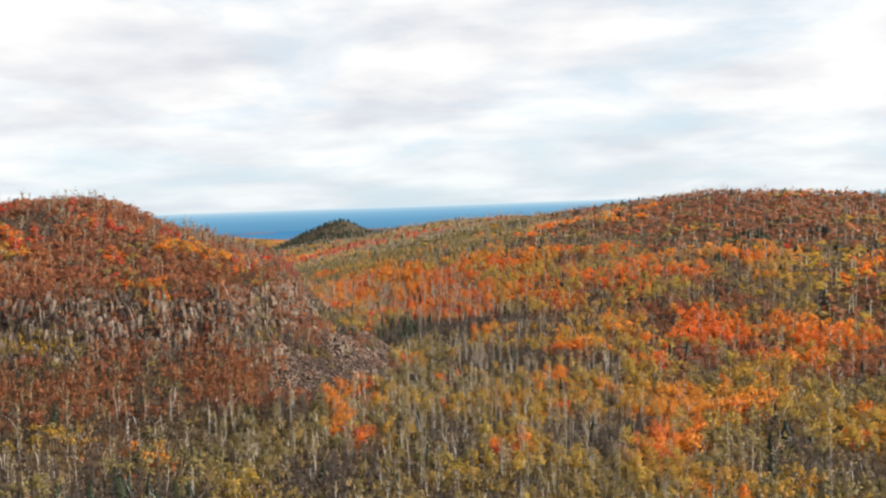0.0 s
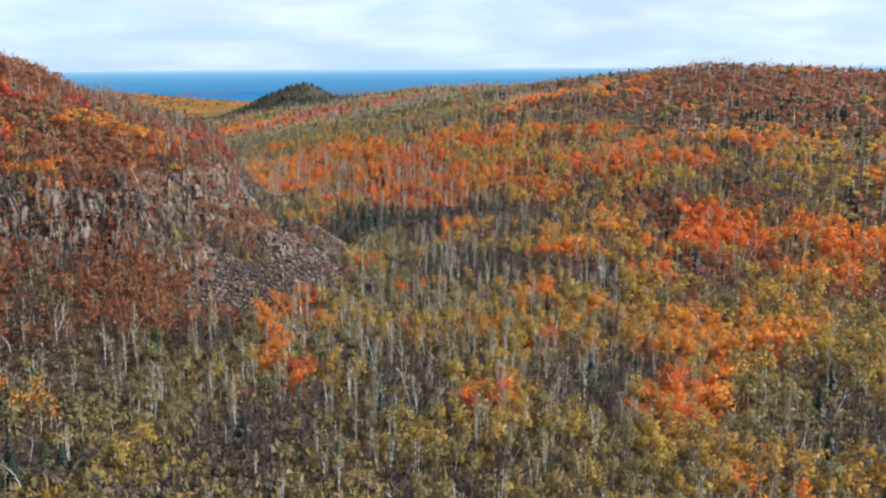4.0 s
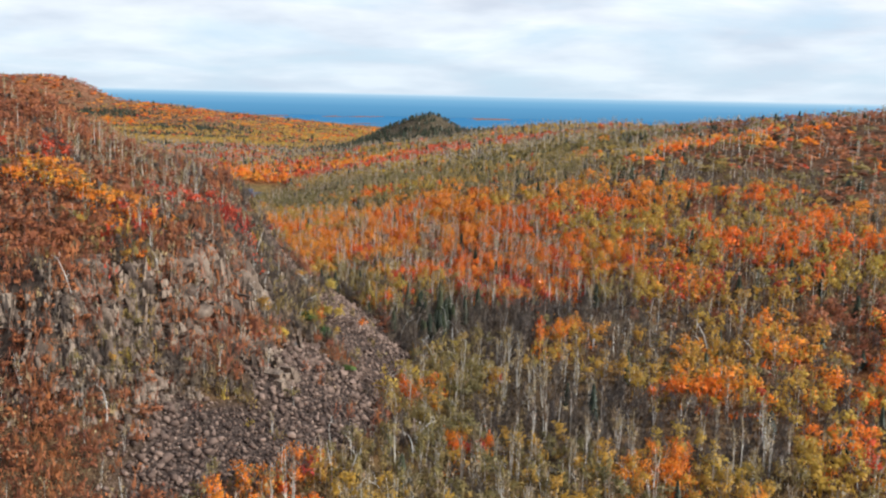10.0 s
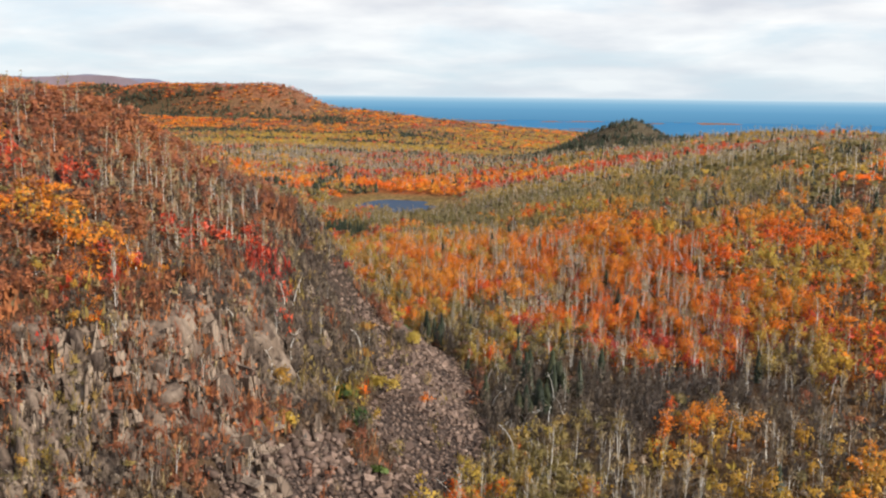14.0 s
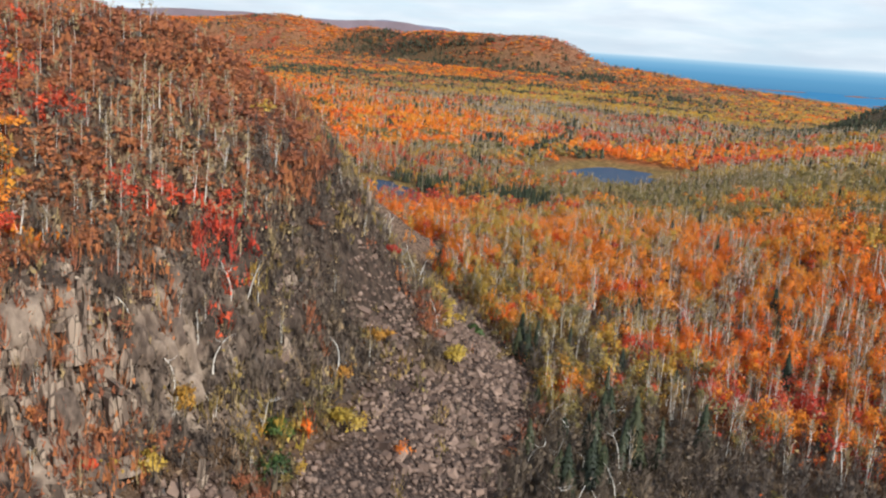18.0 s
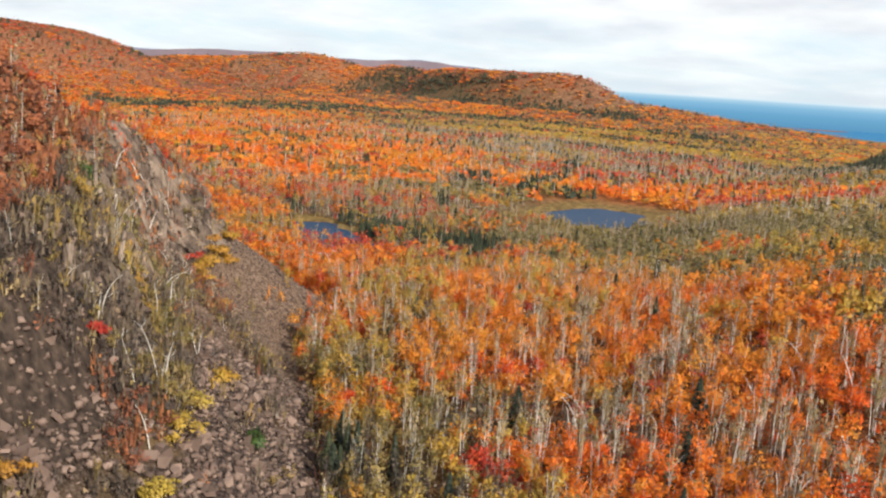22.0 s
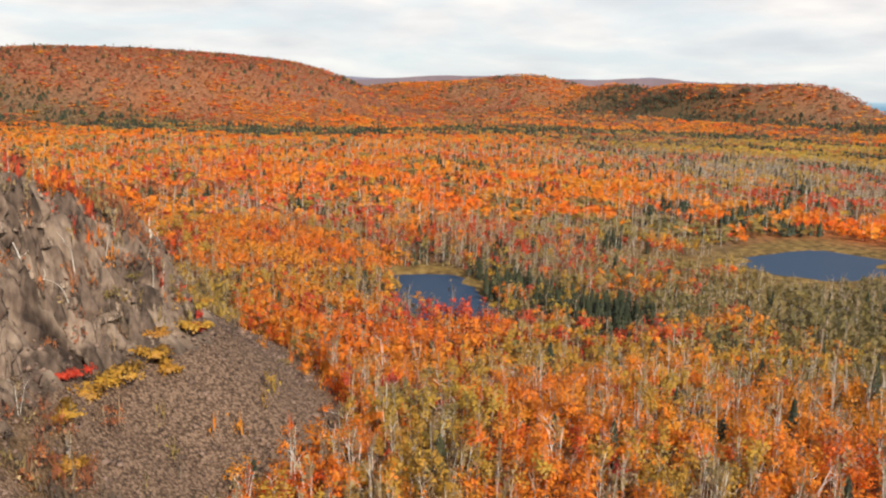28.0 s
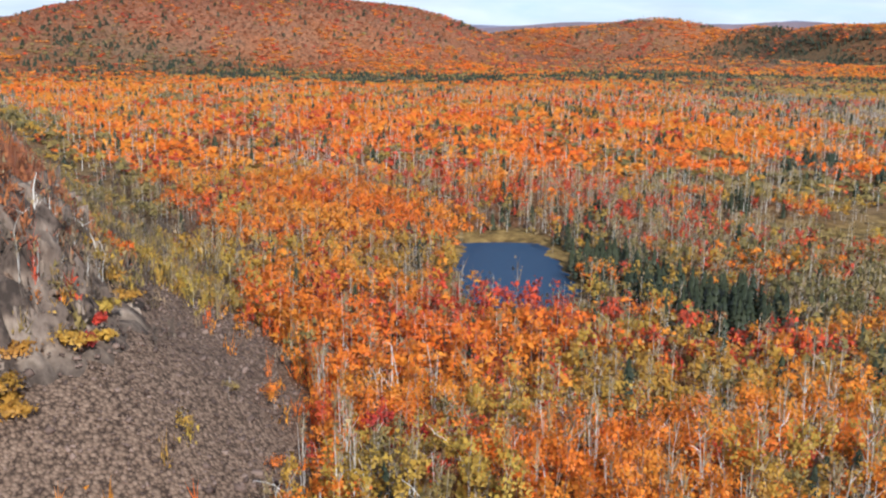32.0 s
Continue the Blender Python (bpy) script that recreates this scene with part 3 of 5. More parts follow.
    w["spruce"] += 60 * blob(x, y, -138, 1425, 75, 75); w["bare"] += 44 * blob(x, y, -138, 1425, 75, 75)
    w["olive"] += 2.8 * blob(x, y, -60, 900, 190, 90, 20) + 2.4 * blob(x, y, -150, 850, 60, 50) + 1.2 * blob(x, y, -60, 775, 80, 34, 10)
    w["orange"] += 2.0 * blob(x, y, -110, 768, 60, 24)
    w["yellow"] += 1.6 * blob(x, y, -60, 775, 80, 34, 10) + 1.6 * blob(x, y, -70, 1000, 200, 50, 20)
    w["birch"] += 3 * blob(x, y, -60, 1000, 200, 70, 20) + 2 * blob(x, y, -150, 850, 60, 50)
    w["red"] += 6 * blob(x, y, -97, 1075, 110, 30, 10); w["orange"] += 5 * blob(x, y, -250, 1100, 130, 60, 10)
    w["yellow"] += 40 * blob(x, y, -560, 1530, 180, 44, 12) + 18 * blob(x, y, -690, 1760, 150, 90, 10) + 8 * blob(x, y, -250, 1900, 220, 200)
    w["red"] += 9 * blob(x, y, -640, 1840, 140, 30, 10)
    w["spruce"] += 6 * blob(x, y, -620, 1620, 330, 24, 20) + 5 * blob(x, y, -520, 1400, 300, 22, 20) + 8 * blob(x, y, -800, 2036, 70, 30)
    far = step(1450, 1900, np.hypot(x, y))
    w["orange"] += 2.8 * far * step(0.42, 0.58, n3); w["orange"] += 1.2 * far; w["rust"] += 1.2 * far; w["bare"] += 0.35 * far; w["red"] += 0.8 * far * step(0.5, 0.6, n1)
    w["spruce"] += 0.7 * far * step(0.56, 0.66, n1)
    w["spruce"] += 40 * blob(x, y, -1290, 2108, 230, 34, -10) + 14 * blob(x, y, -1540, 2240, 90, 40)       # dark front of the mesa
    w["rust"] += 5 * blob(x, y, -1215, 2240, 330, 90, -10)
    hillside = blob(x, y, -1700, 1150, 330, 560, 8)
    w["orange"] *= 1 - 0.85 * np.minimum(1, 1.5 * hillside)
    w["rust"] += 20 * hillside; w["red"] += 7 * hillside * step(0.46, 0.6, n1); w["bare"] += 12 * belt(x, y, 60, (-1390, 900), (-1375, 1080), (-1400, 1300), (-1460, 1500)) * step(0.4, 0.5, n4)
    pale = np.minimum(1, 1.4 * blob(x, y, -560, 1600, 380, 520, 12)) * step(1020, 1180, y)
    w["orange"] *= 1 - 0.7 * pale; w["olive"] *= 1 - 0.5 * pale
    w["birch"] += 2.4 * pale; w["yellow"] += 1.2 * pale * step(0.45, 0.58, n2); w["red"] += 1.6 * pale * step(0.48, 0.6, n1)
    # bluff
    w["rust"] += 5 * up * (0.4 + n1); w["bare"] += 1.2 * up; w["birch"] += 0.4 * up; w["birch"] += 1.6 * up * step(0.58, 0.68, n4); w["orange"] += 1.9 * up * step(0.50, 0.64, n2); w["red"] += 1.6 * up * step(0.56, 0.66, n4); w["orange"] += 3.0 * step(26, 70, d) * step(0.42, 0.56, n1)
    w["birch"] += 9 * blob(x, y, -98, 480, 26, 12, -50); w["birch"] += 4 * blob(x, y, -107, 487, 20, 12, -50)
    slope = step(-56, -45, d) * step(-8 + 10 * mid, -20 + 12 * mid, d)
    south = step(470, 430, y)
    w["olive"] += (2.0 - 1.0 * south) * slope; w["bare"] += 2.2 * slope; w["yellow"] += 1.8 * slope * n2; w["rust"] += (0.8 + 1.6 * south) * slope; w["birch"] += 0.6 * slope
    foot = step(-80, -68, d) * step(-50, -58, d) * step(455, 500, y) * step(615, 590, y) * step(0.35, 0.5, n2)
    w["olive"] += 2 * foot; w["yellow"] += 1.0 * foot
    return w


LITTER = {"orange": (0.40, 0.11, 0.024), "red": (0.26, 0.065, 0.035), "yellow": (0.26, 0.155, 0.04), "olive": (0.16, 0.115, 0.045),
          "birch": (0.19, 0.125, 0.07), "bare": (0.14, 0.10, 0.07), "rust": (0.20, 0.075, 0.045), "spruce": (0.035, 0.04, 0.02)}


def fallen_leaves(x, y):
    w = mixture(x, y)
    total = sum(w[k] for k in KINDS)
    thick = 0.9 + 0.8 * step(350, 800, np.hypot(x, y - 420)) + 0.15 * step(900, 1600, np.hypot(x, y - 420))             # colour gain, raised with distance so dark gaps between far crowns fill in
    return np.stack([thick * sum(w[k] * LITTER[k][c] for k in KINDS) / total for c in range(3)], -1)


def build_ground():
    xs, ys = axis(-5000, 5000, -320, 220, 4.5, 1.14), axis(-2500, 5200, 190, 830, 4.5, 1.14)
    X, Y = np.meshgrid(xs, ys)
    Z = land(X, Y)
    d, _ = rim_distance(X, Y)
    Z = Z - 2.6 * step(-22, -18, d) * step(0, -3, d) * step(-330, -250, X)      # cut back behind the rock face
    nx, ny = len(xs), len(ys)
    i = np.arange(nx * ny).reshape(ny, nx)
    quads = np.stack([i[:-1, :-1], i[:-1, 1:], i[1:, 1:], i[1:, :-1]], -1).reshape(-1, 4)
    x, y = X.ravel(), Y.ravel()
    wet = np.maximum(np.maximum(blob(x, y, -42, 217, 16, 9), np.minimum(1, 1.5 * blob(x, y, -264, 908, 50, 26, 50))), np.maximum(step(2.2, 1.5, pond_field(x, y, POND_A)), step(1.55, 1.25, pond_field(x, y, POND_B))))
    ob = mesh_object("ground", np.stack([x, y, Z.ravel()], 1), quads.ravel(), np.full(len(quads), 4), ground_material(),
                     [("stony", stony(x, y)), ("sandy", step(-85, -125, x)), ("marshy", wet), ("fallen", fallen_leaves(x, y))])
    ob.data.polygons.foreach_set("use_smooth", np.ones(len(quads), bool))
    return tagged(ob, "leaf-littered valley floor rising to stony bluffs and wooded ridges", "ground", kind="structure")


ground = build_ground()


def disc(name, cx, cy, z, r, n, mat, fn=None):
    bm = bmesh.new()
    vs = []
    for k in range(n):
        a = 2 * math.pi * k / n
        vs.append(bm.verts.new((cx + r * math.cos(a), cy + r * math.sin(a), z)))
    bm.faces.new(vs)
    me = bpy.data.meshes.new(name)
    bm.to_mesh(me); bm.free()
    me.materials.append(mat)
    return new(name, me)


tagged(disc("pond", POND_A[0], POND_A[1], POND_Z, 62, 48, POND_WATER), "small dark blue pond ringed by tan marsh grass", "pond", kind="structure")
tagged(disc("pond", POND_B[0], POND_B[1], POND_Z, 48, 48, POND_WATER), "small blue pond with spruces on its bank", "pond", kind="structure")


def build_lake():
    bm = bmesh.new()
    vs = [bm.verts.new(p) for p in ((3900, -1200, LAKE_Z), (5200, -1200, LAKE_Z), (5200, 5400, LAKE_Z), (-3200, 5400, LAKE_Z), (-3200, 5000, LAKE_Z))]
    bm.faces.new(vs)
    me = bpy.data.meshes.new("lake"); bm.to_mesh(me); bm.free()
    me.materials.append(LAKE_WATER)
    tagged(new("lake", me), "wide blue lake reaching to the horizon", "lake", kind="structure")


build_lake()


def build_backdrop():
    """Glowing strip of open water past the modelled lake, haze painted towards the level horizon."""
    m, nt, bsdf, out = material("glowing_hazy_water")
    tc = nt.nodes.new("ShaderNodeTexCoord")
    sep = nt.nodes.new("ShaderNodeSeparateXYZ")
    wire(nt, tc, "Object", sep, 0)
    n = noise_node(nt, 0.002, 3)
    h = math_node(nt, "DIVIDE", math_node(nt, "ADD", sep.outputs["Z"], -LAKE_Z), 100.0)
    # paler with height: haze over the water is painted into the glow
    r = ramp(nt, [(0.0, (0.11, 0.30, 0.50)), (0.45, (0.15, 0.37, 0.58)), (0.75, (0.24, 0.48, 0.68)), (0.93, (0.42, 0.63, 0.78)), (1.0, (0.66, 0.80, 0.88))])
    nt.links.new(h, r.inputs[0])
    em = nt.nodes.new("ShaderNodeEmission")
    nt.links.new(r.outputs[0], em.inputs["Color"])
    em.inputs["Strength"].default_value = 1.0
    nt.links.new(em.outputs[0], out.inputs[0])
    nt.nodes.remove(bsdf)
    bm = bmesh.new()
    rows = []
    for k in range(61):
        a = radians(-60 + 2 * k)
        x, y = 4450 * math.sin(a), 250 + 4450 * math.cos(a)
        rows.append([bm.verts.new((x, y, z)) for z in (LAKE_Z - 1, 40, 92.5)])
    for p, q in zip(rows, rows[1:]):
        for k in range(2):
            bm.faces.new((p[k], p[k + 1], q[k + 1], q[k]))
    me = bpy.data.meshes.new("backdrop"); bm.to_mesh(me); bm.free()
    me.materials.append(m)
    tagged(new("backdrop", me), "glowing strip painted as distant blue lake water paling into haze", "lake", kind="structure")


build_backdrop()


def build_far_ridges():
    """Two glowing ranges far beyond the valley's head, haze painted into their colour."""
    # each tint carries the painted haze, emitted without any lighting
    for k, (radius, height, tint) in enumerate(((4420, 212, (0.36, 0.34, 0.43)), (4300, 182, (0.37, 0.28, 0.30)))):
        m, nt, bsdf, out = material("painted_haze_range")
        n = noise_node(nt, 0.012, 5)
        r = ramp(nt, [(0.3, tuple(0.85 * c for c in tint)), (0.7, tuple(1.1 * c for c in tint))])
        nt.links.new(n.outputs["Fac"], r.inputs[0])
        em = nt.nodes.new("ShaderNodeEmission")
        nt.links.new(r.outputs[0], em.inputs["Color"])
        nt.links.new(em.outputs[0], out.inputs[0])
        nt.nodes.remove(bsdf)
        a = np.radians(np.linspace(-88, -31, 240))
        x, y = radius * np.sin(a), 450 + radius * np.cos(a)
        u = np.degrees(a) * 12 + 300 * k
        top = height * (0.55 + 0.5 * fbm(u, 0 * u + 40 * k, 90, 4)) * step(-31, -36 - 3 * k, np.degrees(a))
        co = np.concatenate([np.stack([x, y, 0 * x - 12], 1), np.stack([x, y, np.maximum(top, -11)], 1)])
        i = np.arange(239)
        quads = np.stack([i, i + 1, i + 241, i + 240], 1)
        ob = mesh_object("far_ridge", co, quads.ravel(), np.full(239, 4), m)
        tagged(ob, "glowing card of a wooded range on the skyline, blue haze painted in", "backdrop", kind="structure")


build_far_ridges()

# ---------------------------------------------------------------- trees
def density(x, y):
    d, _ = rim_distance(x, y)
    d = d + 9 * (fbm(x, y, 38, 3) - 0.5)
    k = 0.45 + 0.95 * fbm(x, y, 22, 2)
    k = k * (1 - 0.97 * scree(x, y))
    k = k * (1 - 0.30 * step(-26, -18, d) * step(4, 0, d)) * (1 - 0.75 * blob(x, y, -168, 594, 26, 30))
    k = k * (1 - np.minimum(.86, 1.15 * blob(x, y, -50, 250, 54, 46)))
    for p, r in ((POND_A, 2.3), (POND_B, 1.45)):
        k = k * step(r - 0.5, r, pond_field(x, y, p))
    k = k * (1 - np.minimum(0.95, 1.6 * blob(x, y, -264, 905, 56, 26, 50) + 0.7 * blob(x, y, -190, 900, 40, 24)))     # wet open ground before the ponds
    return k * step(15, 60, shore(x, y))


def clumps(rs, centres, size, upright=0.0, tall=1.0, crest=0.0):
    """Ragged leaf clumps: one irregular triangle at each centre."""
    n = len(centres)
    a = rs.normal(size=(n, 3)); a[:, 2] *= 1 - upright
    a /= np.linalg.norm(a, axis=1)[:, None]
    b = rs.normal(size=(n, 3)); b -= (b * a).sum(1)[:, None] * a
    b /= np.linalg.norm(b, axis=1)[:, None]
    s = size * rs.uniform(0.6, 1.4, (n, 1))
    r = lambda: rs.uniform(.7, 1.3, (n, 1))
    c = np.stack([centres + s * (a * -.55 * r() + b * -.35 * r()), centres + s * (a * .6 * r() - b * .3 * r()), centres + s * (a * .1 * r() + b * .75 * r())], 1)
    c = centres[:, None] + (c - centres[:, None]) * (tall ** -.5, tall ** -.5, tall)
    mid = centres.mean(0) - (0, 0, 1.2)
    o = np.repeat((centres - mid) / (centres.std(0) + 0.4), 3, 0)
    o = o / np.linalg.norm(o, axis=1)[:, None] + (0, 0, crest)
    return c.reshape(-1, 3), np.arange(n * 3).reshape(n, 3), o / np.linalg.norm(o, axis=1)[:, None]


def twigs(rs, n, h, wide, low, length):
    """Thin upright sprays of leafless twigs."""
    f = rs.uniform(low, 1.0, n)
    a = rs.uniform(0, 6.28, n)
    r = wide * (1.15 - f) * rs.uniform(.1, 1, n)
    p = np.stack([np.cos(a) * r * .5, np.sin(a) * r * .5, f * h * .88], 1)
    l = length * rs.uniform(.6, 1.3, n)
    d = np.stack([np.cos(a) * .45, np.sin(a) * .45, np.ones(n)], 1)
    d += rs.normal(0, .18, (n, 3))
    side = np.stack([-np.sin(a + rs.normal(0, .8, n)), np.cos(a), np.zeros(n)], 1) * (.055 * length * rs.uniform(.6, 1.4, n))[:, None]
    c = np.stack([p - side, p + side, p + d * l[:, None]], 1)
    o = np.repeat(d / np.linalg.norm(d, axis=1)[:, None], 3, 0)
    return c.reshape(-1, 3), np.arange(n * 3).reshape(n, 3), o


def tube(points, radii, sides):
    co, fs = [], []
    for k, (p, r) in enumerate(zip(points, radii)):
        for j in range(sides):
            a = 2 * math.pi * j / sides
            co.append((p[0] + r * math.cos(a), p[1] + r * math.sin(a), p[2]))
        if k:
            o = (k - 1) * sides
            for j in range(sides):
                q = (j + 1) % sides
                fs.append((o + j, o + q, o + sides + q, o + sides + j))
    return np.array(co), np.array(fs), np.zeros((len(co), 3))


def join(parts):
    co, fs, o = [], [], 0
    for c, f, _ in parts:
        co.append(c); fs.append(f + o); o += len(c)
    return np.concatenate(co), np.concatenate(fs), np.zeros((o, 3))


def template(kind, seed, level):
    """(wood, crown) as points and quads; about 10 m high. level 0 is the finest."""
    rs = np.random.RandomState(seed * 31 + KINDS.index(kind) * 7 + level)
    if kind == "spruce":
        h = rs.uniform(7.5, 10)
        tiers = (9, 6, 3, 2)[level]
        wood = tube([(0, 0, 0), (0, 0, h * .95)], [.16, .03], 3) if level < 2 else (np.zeros((0, 3)), np.zeros((0, 4), int), np.zeros((0, 3)))
        co, fs = [], []
        for t in range(tiers):
            z0 = h * (0.08 + 0.88 * t / tiers)
            r = (1 - t / tiers) ** 0.8 * h * 0.23 + 0.2
            m = (8, 5, 3, 3)[level]
            a0 = rs.uniform(0, 6)
            for j in range(m):
                a = a0 + 2 * math.pi * (j + rs.uniform(-.25, .25)) / m
                rr, w = r * rs.uniform(.75, 1.2), r * 1.9 / m + .15
                c, s = math.cos(a), math.sin(a)
                o = len(co)
                dz = h / tiers
                co += [(0, 0, z0 + dz * 1.2), (c * rr * .6 - s * w, s * rr * .6 + c * w, z0 + dz * .2), (c * rr, s * rr, z0 - dz * .25), (c * rr * .6 + s * w, s * rr * .6 - c * w, z0 + dz * .2)]
                fs.append((o, o + 1, o + 2, o + 3))
        co = np.array(co)
        o = co - (0, 0, 1) * co[:, 2:] + (0, 0, .8)
        return wood, (co, np.array(fs), o / (np.linalg.norm(o, axis=1)[:, None] + 1e-6))
    h = rs.uniform(8.0, 10.8) * {"rust": .8, "bare": .72, "birch": 1.2}.get(kind, 1)
    k = (4, 2, 2, 2)[level]
    way = np.cumsum(np.vstack([np.zeros((1, 2)), rs.normal(0, .32, (k - 1, 2)) + rs.normal(0, .16, (1, 2))]), 0)
    stem = [(way[j, 0], way[j, 1], -.4 + (h * .95 + .4) * j / (k - 1)) for j in range(k)]
    thick = {"bare": .055, "birch": .095}.get(kind, .065)
    if level == 3 or (level == 2 and kind != "birch"):
        wood = np.zeros((0, 3)), np.zeros((0, 4), int), np.zeros((0, 3))
    else:
        parts = [tube(stem, np.linspace(thick, thick * .3, k) * (1, .95, 1.5 if kind == "birch" else .8)[level], 3)]
        for _ in range((3, 0, 0)[level]):
            f = rs.uniform(.35, .85)
            a, l = rs.uniform(0, 6.28), rs.uniform(1.0, 2.6)
            j = min(int(f * (k - 1)), k - 2)
            p = np.array(stem[j]) + (np.array(stem[j + 1]) - stem[j]) * (f * (k - 1) - j)
            q = p + (math.cos(a) * l * .55, math.sin(a) * l * .55, l * .9)
            parts.append(tube([tuple(p), tuple(q)], [.055, .02], 3))
        if kind in ("bare", "birch") and level < 1:
            for _ in range(2):
                a = rs.uniform(0, 6.28)
                q = np.array([math.cos(a), math.sin(a), 0]) * rs.uniform(.5, 1.1)
                parts.append(tube([tuple(q * .3 + (0, 0, -.3)), tuple(q + (0, 0, h * rs.uniform(.6, .85)))], [thick * .8, .03], 3))
        wood = join(parts)
    lean = way[-1] * .7
    if kind in ("bare", "birch"):
        c1 = twigs(rs, ((44, 16, 5, 3) if kind == "bare" else (30, 12, 4, 2))[level], h, 2.6, .25 if kind == "bare" else .45, (1.7, 2.2, 3.2, 4.5)[level])
        n = (14, 5, 2, 2)[level]
        c2 = clumps(rs, rs.normal(0, 1, (n, 3)) * (.8, .8, h * .16) + (lean[0], lean[1], h * .72), .5 * (1, 1.4, 2.2, 3.2)[level])
        return wood, (np.concatenate([c1[0], c2[0]]), np.concatenate([c1[1], c2[1] + len(c1[0])]), np.concatenate([c1[2], c2[2]]))
    n = {"orange": (190, 62, 10, 4), "red": (180, 58, 10, 4), "yellow": (150, 50, 9, 4), "olive": (130, 46, 9, 4), "rust": (130, 46, 9, 4)}[kind][level]
    low = {"orange": .22, "red": .2, "yellow": .3, "olive": .28, "rust": .12}[kind] * (1, 1, .6, .3)[level]
    wide = {"orange": 1.9, "red": 1.7, "yellow": 1.5, "olive": 1.5, "rust": 1.8}[kind] * (1, 1, 1.15, 1.25)[level]
    size = (.41, .74, 1.95, 3.0)[level]
    # sub-crowns give an uneven outline
    lobes = rs.normal(0, .55, (6, 3)) * (wide, wide, h * .2) + (lean[0], lean[1], h * (low + 1.0) / 2)
    pick = rs.randint(0, 6, n)
    c = lobes[pick] + rs.normal(0, .42, (n, 3)) * (wide * .8, wide * .8, h * .15)
    c[:, 2] = np.clip(c[:, 2], h * low + rs.uniform(0, .8, n), h * 1.0)
    return wood, clumps(rs, c, size, .1, (1.0, 1.0, .9, .75)[level], (.1, .3, .9, 1.8)[level])


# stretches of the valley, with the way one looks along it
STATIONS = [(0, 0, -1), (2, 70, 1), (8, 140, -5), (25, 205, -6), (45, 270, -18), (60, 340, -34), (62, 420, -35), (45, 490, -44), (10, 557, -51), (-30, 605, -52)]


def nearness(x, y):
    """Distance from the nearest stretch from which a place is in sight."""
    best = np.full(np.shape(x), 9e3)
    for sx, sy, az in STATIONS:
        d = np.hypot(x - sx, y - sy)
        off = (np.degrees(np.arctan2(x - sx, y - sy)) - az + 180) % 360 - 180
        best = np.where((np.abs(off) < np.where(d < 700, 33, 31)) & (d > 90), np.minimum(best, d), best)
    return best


def scatter(rs, x0, x1, y0, y1, gap):
    gx, gy = np.meshgrid(np.arange(x0, x1, gap), np.arange(y0, y1, gap))
    x = gx.ravel() + rs.uniform(-.5, .5, gx.size) * gap * 1.1
    y = gy.ravel() + rs.uniform(-.5, .5, gx.size) * gap * 1.1
    return x, y


def choose(rs, x, y):
    w = mixture(x, y)
    share = w["birch"] / sum(w[k] for k in KINDS)
    m = np.stack([w[k] * (k != "birch") for k in KINDS]) ** 1.4
    m = np.cumsum(m / m.sum(0), 0)
    # kinds grow in clusters: a smooth field, evened out, with a little chance
    f = 0.6 * vnoise(x + 40, y, 21.0) + 0.4 * vnoise(x, y + 90, 7.0) + 0.20 * rs.rand(len(x))
    u = np.empty(len(x))
    u[np.argsort(f)] = (np.arange(len(x)) + 0.5) / max(len(x), 1)
    kind = np.minimum((u > m).sum(0), len(KINDS) - 1)
    kind = np.where(rs.rand(len(x)) < share, KINDS.index("birch"), kind)
    # single firs scattered through the woods
    lone = 0.012 + 0.05 * step(700, 820, y - 0.1 * x) * step(.42, .58, fbm(x, y + 300, 60, 2))
    lone = lone * (rim_distance(x, y)[0] < -40)
    return np.where(rs.rand(len(x)) < lone, KINDS.index("spruce"), kind)


def merge(tmpl, x, y, z, turn, size, tall, tone):
    """Copies of one template, laid out as arrays."""
    co, fs, nn = tmpl
    n, v = len(x), len(co)
    if not n or not v:
        return np.zeros((0, 3)), np.zeros((0, fs.shape[1]), int), np.zeros(0), np.zeros((0, 3))
    c, s = np.cos(turn)[:, None], np.sin(turn)[:, None]
    px = (co[None, :, 0] * c - co[None, :, 1] * s) * size[:, None] + x[:, None]
    py = (co[None, :, 0] * s + co[None, :, 1] * c) * size[:, None] + y[:, None]
    pz = co[None, :, 2] * tall[:, None] + z[:, None]
    pts = np.stack([px, py, pz], -1).reshape(-1, 3)
    faces = (fs[None] + (np.arange(n) * v)[:, None, None]).reshape(-1, fs.shape[1])
    ox, oy = nn[None, :, 0] * c - nn[None, :, 1] * s, nn[None, :, 0] * s + nn[None, :, 1] * c
    out = np.stack([ox, oy, np.broadcast_to(nn[None, :, 2], ox.shape)], -1).reshape(-1, 3)
    return pts, faces, np.repeat(tone, v), out


TREE_LABEL = {
    "orange": ("bright orange sugar maple with a pale trunk on the forest floor", "maple tree"),
    "red": ("scarlet red maple among birches on the valley floor", "maple tree"),
    "yellow": ("golden yellow aspen with a thin white trunk", "aspen tree"),
    "olive": ("olive green birch turning yellow with a pale trunk", "birch tree"),
    "birch": ("nearly leafless white birch with thin bare branches", "birch tree"),
    "bare": ("leafless grey brown alder with upright twigs", "alder tree"),
    "rust": ("rust brown maple with half its leaves fallen", "maple tree"),
    "spruce": ("dark green pointed spruce standing among leafless trees", "spruce tree"),
}
WOOD = {"orange": BARK_PALE, "red": BARK_PALE, "yellow": BARK_PALE, "olive": BARK_WHITE, "birch": BARK_BIRCH, "bare": BARK_BROWN, "rust": BARK_BROWN, "spruce": BARK_DARK}
VARIANTS = (6, 5, 4, 3)


